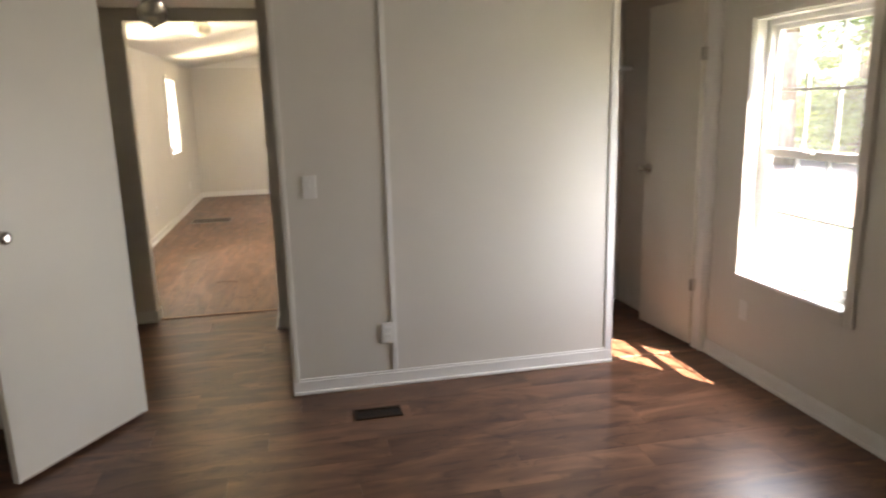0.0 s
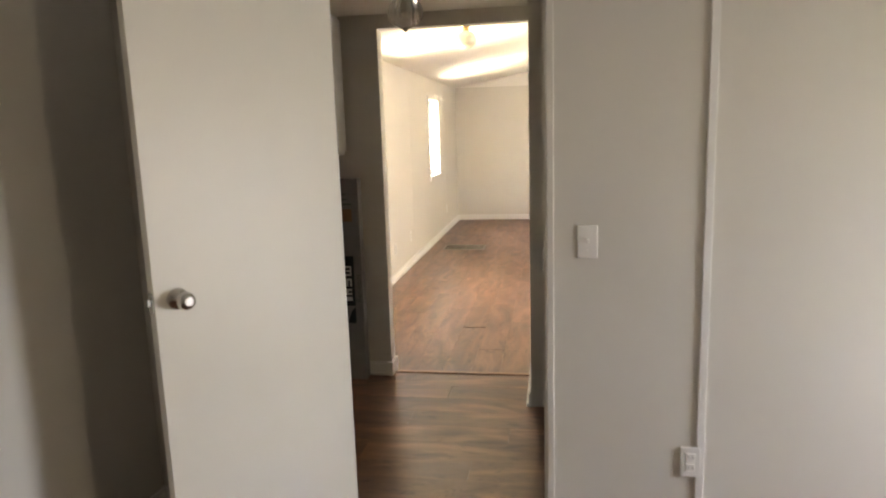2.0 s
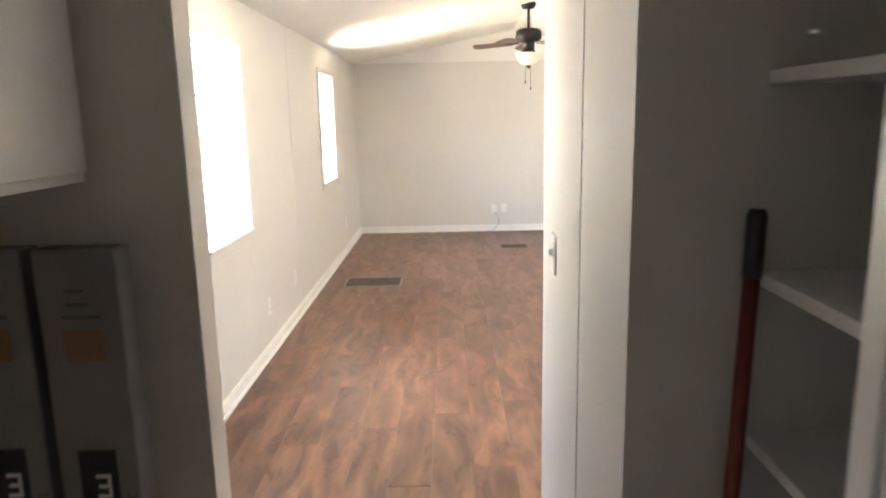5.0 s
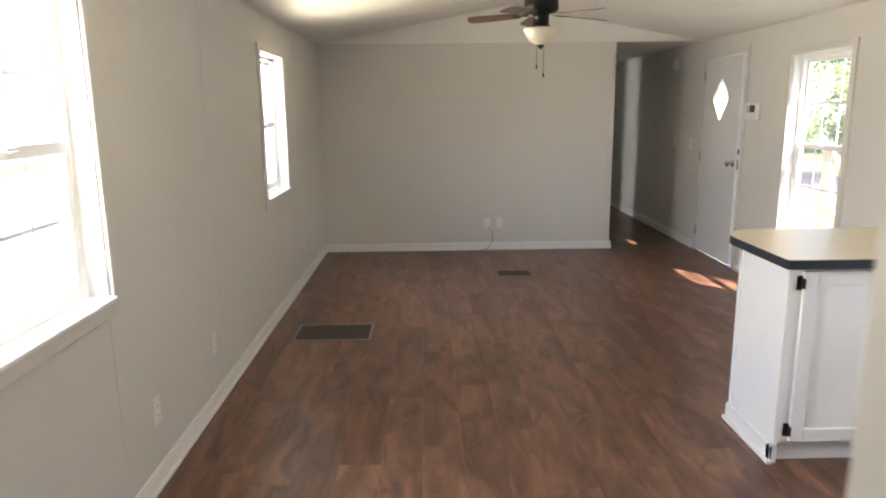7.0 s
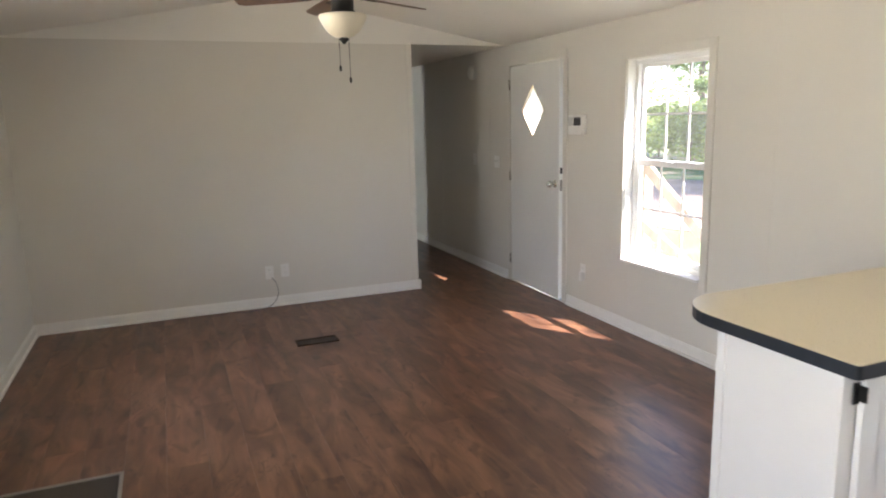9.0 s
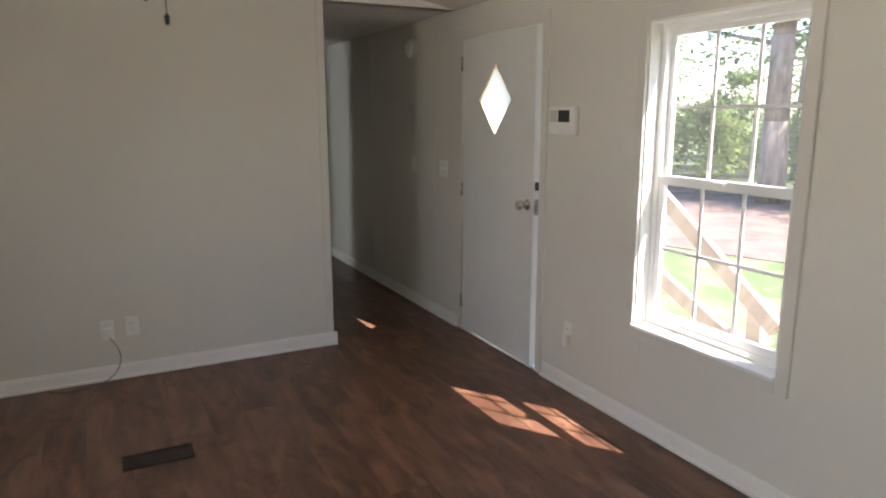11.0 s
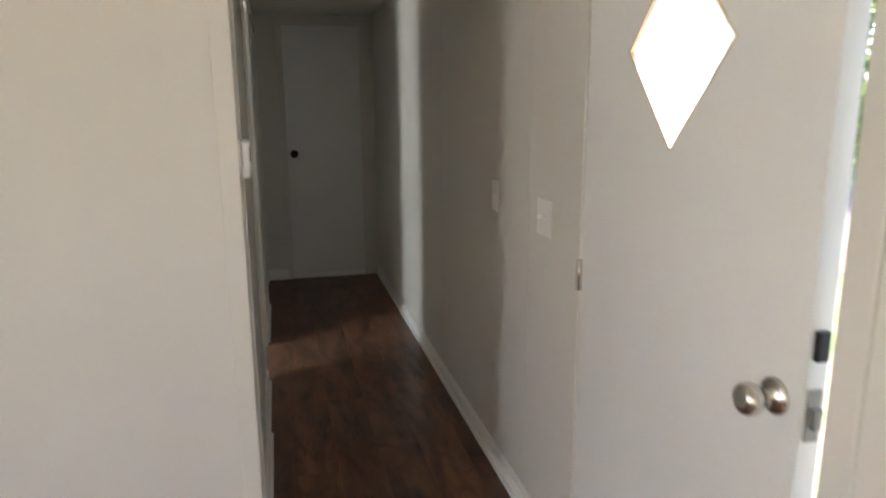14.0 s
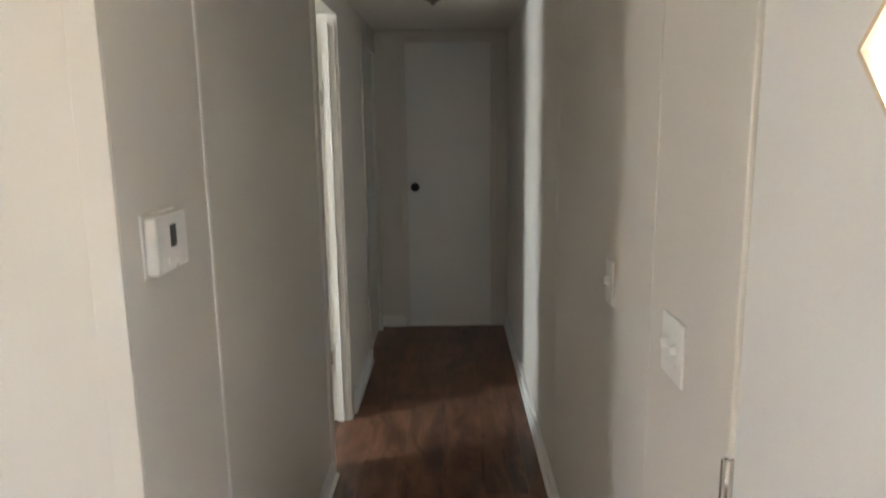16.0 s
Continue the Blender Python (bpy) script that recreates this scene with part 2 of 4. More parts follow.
STRAW = surface("broom_straw", (0.34, 0.24, 0.10), 0.8, vary=0.3, scale=60, bump=0.3)
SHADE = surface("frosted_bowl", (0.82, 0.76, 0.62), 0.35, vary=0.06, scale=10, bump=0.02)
OPAL = surface("opal_globe", (0.85, 0.80, 0.66), 0.25, vary=0.03, scale=8, bump=0.01)
FROST = lamp_glass("ribbed_glass", (0.88, 0.88, 0.86), 0.12)
GLASS = glass_material("window_glass")
MILKY = milky_glass("milky_window_glass")
OBSCURE = obscure_glass("obscure_glass")
SPEAK = surface("speaker_grey", (0.55, 0.54, 0.53), 0.5, vary=0.05, scale=60)
CORD = surface("grey_cord", (0.14, 0.13, 0.125), 0.5, vary=0.1, bump=0.01)
FLOORM = floor_material()
SUBFLOOR = surface("floor_joint", (0.12, 0.060, 0.038), 0.8)
STRIP = surface("transition_strip", (0.26, 0.135, 0.085), 0.4, vary=0.15, scale=20, stretch=(0.2, 2, 1))
SIDING = surface("outside_siding", (0.55, 0.54, 0.50), 0.6, vary=0.06)
LUMBER = surface("weathered_lumber", (0.34, 0.275, 0.21), 0.75, vary=0.35, scale=9, fine=60, bump=0.2, stretch=(1, 0.12, 1))
BARK = surface("bark", (0.20, 0.155, 0.12), 0.9, vary=0.45, scale=6, fine=24, bump=0.8, dist=0.03, stretch=(1, 1, 0.25))
LEAF = leaf_material("leaves", (0.13, 0.20, 0.055))
LEAF2 = leaf_material("pale_leaves", (0.19, 0.25, 0.08))
GRASS = grass_material()
DIRT = surface("bare_dirt", (0.14, 0.095, 0.078), 0.95, vary=0.35, scale=1.6, fine=30, bump=0.5, dist=0.02)


# ---------------------------------------------------------------- mesh helpers
def box(bm, x0, x1, y0, y1, z0, z1, bevel=0.0):
    m = Matrix.LocRotScale(((x0 + x1) / 2, (y0 + y1) / 2, (z0 + z1) / 2), None, (abs(x1 - x0), abs(y1 - y0), abs(z1 - z0)))
    v = bmesh.ops.create_cube(bm, size=1, matrix=m)["verts"]
    if bevel:
        es = list({e for a in v for e in a.link_edges})
        bmesh.ops.bevel(bm, geom=es, offset=bevel, segments=2, affect="EDGES", profile=0.5)


def lathe(bm, profile, m=Matrix(), n=24):
    """Turns (radius, height) pairs round the z axis of m."""
    rings = []
    for r, h in profile:
        rings.append([bm.verts.new(m @ Vector((r * math.cos(2 * math.pi * i / n), r * math.sin(2 * math.pi * i / n), h))) for i in range(n)])
    for a, b in zip(rings, rings[1:]):
        for i in range(n):
            f = bm.faces.new((a[i], a[(i + 1) % n], b[(i + 1) % n], b[i]))
            f.smooth = True
    bm.faces.new(rings[0][::-1])
    bm.faces.new(rings[-1])


def tube(bm, p0, p1, r0, r1=None, n=12):
    d = Vector(p1) - Vector(p0)
    m = Matrix.Translation(p0) @ d.to_track_quat("Z", "Y").to_matrix().to_4x4()
    lathe(bm, [(r0, 0), (r0 if r1 is None else r1, d.length)], m, n)


def prism(bm, pts, h0, h1, m=Matrix()):
    """A flat outline in x and y, raised from h0 to h1."""
    a = [bm.verts.new(m @ Vector((x, y, h0))) for x, y in pts]
    b = [bm.verts.new(m @ Vector((x, y, h1))) for x, y in pts]
    bm.faces.new(a[::-1])
    bm.faces.new(b)
    for i in range(len(pts)):
        j = (i + 1) % len(pts)
        bm.faces.new((a[i], a[j], b[j], b[i]))


def done(name, bm, mat, parent=None, at=None):
    bmesh.ops.recalc_face_normals(bm, faces=bm.faces)
    me = bpy.data.meshes.new(name)
    bm.to_mesh(me)
    bm.free()
    me.materials.append(mat)
    ob = new(name, me)
    if parent:
        ob.parent = parent
    if at is not None:
        ob.matrix_basis = at
    return ob


def boxes(name, mat, items, parent=None, bevel=0.0, at=None):
    bm = bmesh.new()
    for it in items:
        box(bm, *it, bevel=bevel)
    return done(name, bm, mat, parent, at)


def turned(name, mat, profile, m=Matrix(), parent=None, n=24):
    bm = bmesh.new()
    lathe(bm, profile, m, n)
    return done(name, bm, mat, parent)


def root(name, at, label, category, group="", kind=""):
    ob = new(name)
    ob.empty_display_size = 0.05
    ob.matrix_basis = at
    return tagged(ob, label, category, group, kind)


# ---------------------------------------------------------------- shell
X0, X1, HC = -1.50, 2.50, 2.172
Y_BED, Y_P1, Y_P2, Y_FAR, Y_END = -1.4, 3.88, 5.452, 12.785, 16.76
OUT = 0.14
RIDGE_X, RIDGE_Z = 0.5, 2.54


def pierced(name, axis, a0, a1, b0, b1, z0, z1, holes, mat, label):
    """A wall from a0 to a1 thick, b0 to b1 long, with holes (b0, b1, z0, z1). axis x: the wall runs along y."""
    cuts = sorted({b0, b1, *[h[0] for h in holes], *[h[1] for h in holes]})
    bm = bmesh.new()
    for c0, c1 in zip(cuts, cuts[1:]):
        mid = (c0 + c1) / 2
        spans, low = [], z0
        for h in sorted((h for h in holes if h[0] < mid < h[1]), key=lambda h: h[2]):
            spans.append((low, h[2]))
            low = h[3]
        spans.append((low, z1))
        for s0, s1 in spans:
            if s1 - s0 > 1e-4:
                if axis == "x":
                    box(bm, a0, a1, c0, c1, s0, s1)
                else:
                    box(bm, c0, c1, a0, a1, s0, s1)
    bmesh.ops.remove_doubles(bm, verts=bm.verts, dist=1e-5)
    return tagged(done(name, bm, mat), label, "wall", kind="structure")


WIN_A = (7.14, 7.88, 0.87, 1.91)
WIN_B = (10.28, 11.00, 0.90, 1.91)
WIN_BATH = (13.1, 13.9, 0.6, 1.9)
WIN_C = (10.21, 10.98, 0.51, 1.90)
WIN_BED = (2.85, 3.60, 0.545, 1.885)
WIN_BED2 = (1.15, 1.55, 1.00, 1.885)
WIN_FILL = (6.50, 7.40, 1.06, 1.90)
DOOR2 = (11.778, 12.672, -0.02, 1.985)

pierced("wall_west", "x", X0 - OUT, X0, Y_BED, Y_END, -0.1, HC + 0.02, [WIN_A, WIN_B, WIN_BATH], WALL, "greige painted panel outer wall with two windows")
pierced("wall_east", "x", X1, X1 + OUT, Y_BED, Y_END, -0.1, HC + 0.02, [WIN_BED, WIN_BED2, WIN_FILL, WIN_C, DOOR2], WALL, "greige painted panel outer wall with windows and front door")
pierced("wall_south", "y", Y_BED - 0.12, Y_BED, X0 - OUT, X1 + OUT, -0.1, HC + 0.02, [], WALL, "plain greige painted wall closing the bedroom")
pierced("wall_bedroom", "y", Y_P1, Y_P1 + 0.09, X0, X1, 0, HC, [(-0.708, 0.078, -0.1, 2.06), (1.878, 2.468, -0.1, 2.08)], WALL, "greige partition with bedroom doorway and closet opening")
pierced("wall_utility", "y", Y_P2, Y_P2 + 0.09, X0, 0.06, 0, HC, [(-0.905, -0.022, -0.1, 2.092)], WALL, "greige partition with cased opening into living room")
pierced("wall_passage", "x", -0.02, 0.08, 5.03, Y_P2, 0, HC, [], WALL, "short greige wall end beside the utility shelves")
pierced("wall_kitchen", "x", -0.02, 0.08, Y_P2 + 0.09, 6.06, 0, 2.30, [], WALL, "short pale wall with switch beside the kitchen")
pierced("wall_recess", "y", 5.03, 5.12, 0.08, X1, 0, HC, [], WALL, "greige wall at the back of the shelf recess")
pierced("wall_closet_side", "x", 0.72, 0.80, Y_P1 + 0.09, 5.03, 0, HC, [], WALL, "greige wall between closet and furnace")
pierced("wall_far", "y", Y_FAR, Y_FAR + 0.09, X0, 1.553, 0, HC, [], WALL, "greige panelled end wall of living room")
pierced("wall_hall", "x", 1.46, 1.55, Y_FAR + 0.09, Y_END, 0, HC, [(14.56, 15.10, -0.1, 2.04), (16.02, 16.66, -0.1, 2.02)], WALL, "greige hall wall with open doorway")
pierced("wall_end", "y", Y_END, Y_END + 0.1, X0 - OUT, X1 + OUT, -0.1, HC + 0.02, [], WALL, "greige wall at the end of the hall")


def ceilings():
    b = HC + 0.10
    for name, y0, y1 in (("ceiling_bedroom", Y_BED, Y_P2 + 0.045), ("ceiling_hall", Y_FAR + 0.004, Y_END)):
        tagged(boxes(name, CEIL, [(X0, X1, y0, y1, HC, b)]), "flat off-white painted ceiling with fine texture", "ceiling", kind="structure")
    bm = bmesh.new()
    y0, y1 = Y_P2 + 0.046, Y_FAR + 0.003
    prof = [(X0, HC), (RIDGE_X, RIDGE_Z), (X1, HC), (X1, HC + 0.12), (RIDGE_X, RIDGE_Z + 0.12), (X0, HC + 0.12)]
    a = [bm.verts.new((x, y0, z)) for x, z in prof]
    c = [bm.verts.new((x, y1, z)) for x, z in prof]
    for i in range(6):
        j = (i + 1) % 6
        bm.faces.new((a[i], a[j], c[j], c[i]))
    tagged(done("ceiling_living", bm, CEIL), "low vaulted off-white ceiling over the living room", "ceiling", kind="structure")
    for name, ya, yb in (("gable_north", Y_FAR - 0.004, Y_FAR + 0.09), ("gable_south", Y_P2, Y_P2 + 0.094)):
        bm = bmesh.new()
        tri = [(X0, HC), (X1, HC), (RIDGE_X, RIDGE_Z + 0.01)]
        a = [bm.verts.new((x, ya, z)) for x, z in tri]
        c = [bm.verts.new((x, yb, z)) for x, z in tri]
        bm.faces.new(a), bm.faces.new(c[::-1])
        for i in range(3):
            j = (i + 1) % 3
            bm.faces.new((a[i], a[j], c[j], c[i]))
        tagged(done(name, bm, CEIL), "off-white gable strip under the vaulted ceiling", "wall", kind="structure")


ceilings()
# roof closing the house from above; unseen east eave sized to clip the sun
bm = bmesh.new()
prof = [(X0 - 0.42, 2.30), (RIDGE_X, 2.95), (X1 + 0.28, 2.32), (X1 + 0.28, 2.44), (RIDGE_X, 3.07), (X0 - 0.42, 2.42)]
ra = [bm.verts.new((x, Y_BED - 0.5, z)) for x, z in prof]
rb = [bm.verts.new((x, Y_END + 0.5, z)) for x, z in prof]
for i in range(6):
    bm.faces.new((ra[i], ra[(i + 1) % 6], rb[(i + 1) % 6], rb[i]))
bm.faces.new(ra), bm.faces.new(rb[::-1])
tagged(done("roof", bm, SIDING), "low pitched roof with shallow eaves", "roof", kind="structure")

# ---------------------------------------------------------------- trim
def baseboards():
    bm = bmesh.new()
    h, t = 0.088, 0.013

    def run_y(x, s, y0, y1):
        """Along y on the wall face x; s: the way into the room."""
        box(bm, x, x + s * t, y0, y1, 0.004, h - 0.012)
        box(bm, x, x + s * t * 0.6, y0, y1, h - 0.012, h)
        box(bm, x, x + s * (t + 0.013), y0, y1, 0.004, 0.021, 0.004)

    def run_x(y, s, x0, x1):
        box(bm, x0, x1, y, y + s * t, 0.004, h - 0.012)
        box(bm, x0, x1, y, y + s * t * 0.6, h - 0.012, h)
        box(bm, x0, x1, y, y + s * (t + 0.013), 0.004, 0.021, 0.004)

    run_y(X0, 1, Y_BED, Y_P1)
    run_y(X0, 1, Y_P2 + 0.09, Y_FAR)
    run_y(X1, -1, Y_BED, Y_P1)
    run_y(X1, -1, 8.7, DOOR2[0] - 0.075)
    run_y(X1, -1, DOOR2[1] + 0.065, Y_END)
    run_x(Y_P1, -1, X0, -0.76)
    run_x(Y_P1, -1, 0.072, 1.888)
    run_x(Y_P2, -1, X0, -0.918)
    run_x(Y_FAR, -1, X0, 1.612)
    run_y(1.585, 1, Y_FAR - 0.02, Y_FAR + 0.10)
    run_y(1.572, 1, Y_FAR + 0.10, 13.9)
    run_y(1.560, 1, 13.9, 14.515)
    run_y(1.55, 1, 15.16, 15.98)
    run_y(-0.02, -1, 5.02, 6.07)
    run_x(Y_P2 + 0.09, 1, X0, -0.918)
    run_x(Y_END, -1, 1.55, 1.73)
    tagged(done("baseboard", bm, TRIM), "white painted baseboard with shoe moulding", "baseboard", kind="structure")


baseboards()


def battens():
    bm = bmesh.new()
    w, t = 0.010, 0.0014
    for y in (-0.3, 0.9, 2.1, 6.65, 7.87, 9.09, 11.53):
        z1 = 0.80 if 7.0 < y < 8.0 else HC
        box(bm, X0, X0 + t, y - w, y + w, 0.088, z1)
    for y, z0, z1 in ((9.73, 0.088, HC), (10.95, 0.088, 0.45), (13.11, 0.088, HC), (14.36, 0.088, HC), (1.6, 0.088, HC)):
        box(bm, X1 - t, X1, y - w * 0.7, y + w * 0.7, z0, z1)
    for x in (-0.31, 0.91):
        box(bm, x - w, x + w, Y_FAR - 0.003, Y_FAR, 0.088, HC)
    box(bm, 1.553, 1.590, Y_FAR, Y_FAR + 0.094, 0.004, HC)
    box(bm, 1.540, 1.590, Y_FAR - 0.007, Y_FAR, 0.089, HC, 0.002)
    tagged(done("trim_battens", bm, WALL), "thin painted batten strips over wall panel seams", "trim", kind="structure")
    bm = bmesh.new()
    box(bm, 0.621 - 0.014, 0.621 + 0.014, Y_P1 - 0.009, Y_P1, 0.088, HC, 0.002)
    box(bm, 1.846, 1.888, Y_P1 - 0.010, Y_P1, 0.088, HC, 0.002)
    box(bm, 1.878, 1.888, Y_P1, Y_P1 + 0.09, 0.0, 2.08)
    box(bm, 2.466, 2.498, Y_P1 - 0.014, Y_P1, 0.004, HC, 0.003)
    box(bm, 2.458, 2.468, Y_P1, Y_P1 + 0.09, 0.0, 2.08)
    box(bm, 1.888, 2.466, Y_P1 - 0.012, Y_P1, 2.08, 2.13, 0.003)
    box(bm, 1.56, 1.580, 13.20 - w * 0.6, 13.20 + w * 0.6, 0.088, HC)
    tagged(done("trim_corners", bm, TRIM), "white painted corner and seam mouldings", "trim", kind="structure")


battens()


def casings():
    bm = bmesh.new()
    # bedroom doorway lining and stop
    box(bm, -0.710, -0.692, Y_P1 - 0.003, Y_P1 + 0.093, 0.004, 2.05)
    box(bm, 0.070, 0.080, Y_P1 - 0.003, Y_P1 + 0.093, 0.004, 2.05)
    box(bm, -0.71, 0.080, Y_P1 - 0.003, Y_P1 + 0.093, 2.040, 2.062)
    box(bm, 0.080, 0.106, Y_P1 - 0.012, Y_P1, 0.004, 2.10, 0.003)
    box(bm, -0.762, -0.71, Y_P1 - 0.012, Y_P1, 0.004, 2.10, 0.003)
    box(bm, -0.762, 0.106, Y_P1 - 0.013, Y_P1, 2.062, 2.10, 0.003)
    # hall doorway
    for y0, y1 in ((14.515, 14.57), (15.09, 15.15)):
        box(bm, 1.549, 1.563, y0, y1, 0.004, 2.085, 0.003)
    box(bm, 1.549, 1.563, 14.57, 15.09, 2.03, 2.085, 0.003)
    box(bm, 1.458, 1.549, 15.082, 15.102, 0.004, 2.0)
    box(bm, 1.458, 1.549, 14.558, 14.575, 0.004, 2.0)
    box(bm, 1.49, 1.52, 15.068, 15.084, 0.004, 1.99)
    # closed door at the end of the hall wall
    for y0, y1 in ((15.97, 16.03), (16.65, 16.70)):
        box(bm, 1.549, 1.562, y0, y1, 0.004, 2.07, 0.003)
    box(bm, 1.549, 1.562, 16.03, 16.65, 2.01, 2.07, 0.003)
    # end door
    box(bm, 1.715, 1.762, Y_END - 0.012, Y_END, 0.004, 2.135, 0.003)
    box(bm, 2.378, 2.425, Y_END - 0.012, Y_END, 0.004, 2.135, 0.003)
    box(bm, 1.762, 2.378, Y_END - 0.012, Y_END, 2.09, 2.135, 0.003)
    tagged(done("trim_door_casings", bm, WALL), "painted door casings and jamb linings", "trim", kind="structure")
    bm = bmesh.new()
    box(bm, X1 - 0.010, X1, DOOR2[0] - 0.062, DOOR2[0] - 0.002, 0.004, 2.05, 0.003)
    box(bm, X1 - 0.010, X1, DOOR2[1] + 0.002, DOOR2[1] + 0.05, 0.004, 2.05, 0.003)
    box(bm, X1 - 0.010, X1, DOOR2[0] - 0.002, DOOR2[1] + 0.002, 1.987, 2.05, 0.003)
    box(bm, X1 - 0.002, X1 + OUT, DOOR2[0] - 0.02, DOOR2[0], 0.0, 1.99)
    box(bm, X1 - 0.002, X1 + OUT, DOOR2[1], DOOR2[1] + 0.02, 0.0, 1.99)
    box(bm, X1 - 0.002, X1 + OUT, DOOR2[0], DOOR2[1], 1.985, 2.0)
    tagged(done("trim_front_door_casing", bm, WALL), "greige painted casing around the front door", "trim", kind="structure")
    boxes_ = boxes("threshold", NICKEL, [(X1 - 0.02, X1 + OUT, DOOR2[0], DOOR2[1], 0.002, 0.012)])
    tagged(boxes_, "worn metal front door threshold", "threshold", kind="structure")
    s = boxes("transition_strip", STRIP, [(-0.905, -0.022, 5.49, 5.53, 0.003, 0.009)], bevel=0.002)
    tagged(s, "brown floor transition strip in the opening", "trim", kind="structure")
    s = boxes("closet_strip", STRIP, [(1.888, 2.458, 3.885, 3.915, 0.003, 0.010)], bevel=0.002)
    tagged(s, "pale wood floor strip at the closet opening", "trim", kind="structure")
    # shoe block at the foot of the opening's jamb
    s = boxes("trim_jamb_foot", TRIM, [(-0.921, -0.889, Y_P2 - 0.026, Y_P2 + 0.116, 0.004, 0.088), (-0.905, -0.9, Y_P2 - 0.004, Y_P2 + 0.094, 0.09, 2.09)], bevel=0.002)
    tagged(s, "white jamb corner and baseboard return", "trim", kind="structure")


casings()


# ---------------------------------------------------------------- windows and doors
def window(name, side, hole, rail, grid, label, casing=0.055):
    """A single-hung vinyl window. side: -1 on the west wall, 1 on the east."""
    y0, y1, z0, z1 = hole
    face = X0 if side < 0 else X1
    w = root(name, pose(face, (y0 + y1) / 2, z0), label, "window", kind="structure")
    cy, hw, hh = 0, (y1 - y0) / 2, z1 - z0

    def bx(d0, d1, a0, a1, b0, b1):
        return (min(side * d0, side * d1), max(side * d0, side * d1), a0, a1, b0, b1)

    c = casing
    boxes("casing", WALL, [bx(-0.016, 0.0, -hw - c, -hw, -c, hh + c), bx(-0.016, 0.0, hw, hw + c, -c, hh + c), bx(-0.017, 0.0, -hw, hw, hh, hh + c),
                           bx(-0.017, 0.0, -hw, hw, -c, 0.0)], w, 0.004)
    boxes("sill", TRIM, [bx(-0.030, 0.075, -hw + 0.001, hw - 0.001, -0.004, 0.014)], w, 0.004)
    boxes("lining", TRIM, [bx(0, OUT, -hw, -hw + 0.008, 0, hh), bx(0, OUT, hw - 0.008, hw, 0, hh), bx(0, OUT, -hw, hw, hh - 0.008, hh)], w)
    f = 0.036
    boxes("frame", VINYL, [bx(0.065, 0.125, -hw + 0.008, -hw + f, 0, hh - 0.008), bx(0.065, 0.125, hw - f, hw - 0.008, 0, hh - 0.008),
                           bx(0.065, 0.125, -hw + f, hw - f, hh - f, hh - 0.008), bx(0.065, 0.125, -hw + f, hw - f, 0.012, f + 0.008)], w, 0.003)
    r, s, g = rail - z0, 0.030, hw - f
    boxes("lower_sash", VINYL, [bx(0.070, 0.094, -g, -g + s, f, r + 0.02), bx(0.070, 0.094, g - s, g, f, r + 0.02), bx(0.068, 0.095, -g + s, g - s, r - 0.02, r + 0.022),
                                bx(0.070, 0.094, -g + s, g - s, f + 0.006, f + 0.045)], w, 0.003)
    boxes("upper_sash", VINYL, [bx(0.097, 0.120, -g, -g + s * 0.8, r - 0.015, hh - f), bx(0.097, 0.120, g - s * 0.8, g, r - 0.015, hh - f),
                                bx(0.097, 0.120, -g + s * 0.8, g - s * 0.8, r - 0.015, r + 0.015), bx(0.097, 0.120, -g + s * 0.8, g - s * 0.8, hh - f - 0.025, hh - f)], w, 0.003)
    mun = []
    for lo, hi, d in ((f + 0.045, r - 0.02, 0.080), (r + 0.015, hh - f - 0.025, 0.106)):
        for k in range(1, grid[0]):
            y = -g + s + (2 * g - 2 * s) * k / grid[0]
            mun.append(bx(d, d + 0.006, y - 0.008, y + 0.008, lo, hi))
        for k in range(1, grid[1]):
            z = lo + (hi - lo) * k / grid[1]
            mun.append(bx(d + 0.0005, d + 0.0055, -g + s, g - s, z - 0.007, z + 0.007))
    boxes("muntins", VINYL, mun, w)
    boxes("latch", VINYL, [bx(0.045, 0.070, -0.03, 0.03, r + 0.005, r + 0.018)], w, 0.003)
    for d, lo, hi in ((0.084, f + 0.04, r - 0.015), (0.110, r + 0.01, hh - f - 0.02)):
        p = boxes("pane", MILKY if side > 0 else GLASS, [bx(d, d + 0.003, -g + 0.01, g - 0.01, lo, hi)], w)
        p.visible_shadow = False
    return w


window("window_1", -1, WIN_A, 1.405, (3, 2), "white vinyl hung window with blown bright daylight")
window("window_2", -1, WIN_B, 1.405, (3, 2), "white vinyl hung window in the living room")
window("window_3", 1, WIN_C, 1.205, (3, 2), "white vinyl hung window with grid beside front door")
window("window_4", 1, WIN_BED, 1.215, (3, 2), "white vinyl hung window with grid in the bedroom")
window("window_7", 1, WIN_FILL, 1.47, (3, 2), "unseen white vinyl hung window added for kitchen fill light")
window("window_6", 1, WIN_BED2, 1.44, (2, 2), "second white vinyl hung window in the bedroom")
window("window_5", -1, WIN_BATH, 1.25, (3, 2), "white vinyl window of the side room")


def knob(parent, at, mat, r=0.027):
    """Round door knob with its rose; z of at points away from the door."""
    k = turned("knob", mat, [(0.033, 0), (0.033, 0.004), (0.026, 0.010), (0.012, 0.012), (0.011, 0.032), (r * 0.8, 0.036), (r, 0.046), (r, 0.056), (r * 0.85, 0.066), (r * 0.45, 0.070)], at, parent)
    return k


def hinge(parent, x, y, z, mat, sx=0.0, sy=0.0):
    bm = bmesh.new()
    tube(bm, (x, y, z - 0.044), (x, y, z + 0.044), 0.007)
    box(bm, x - 0.004 + sx, x + 0.004 + sx, y - 0.010 + sy, y + 0.010 + sy, z - 0.044, z + 0.044)
    return done("hinge", bm, mat, parent)


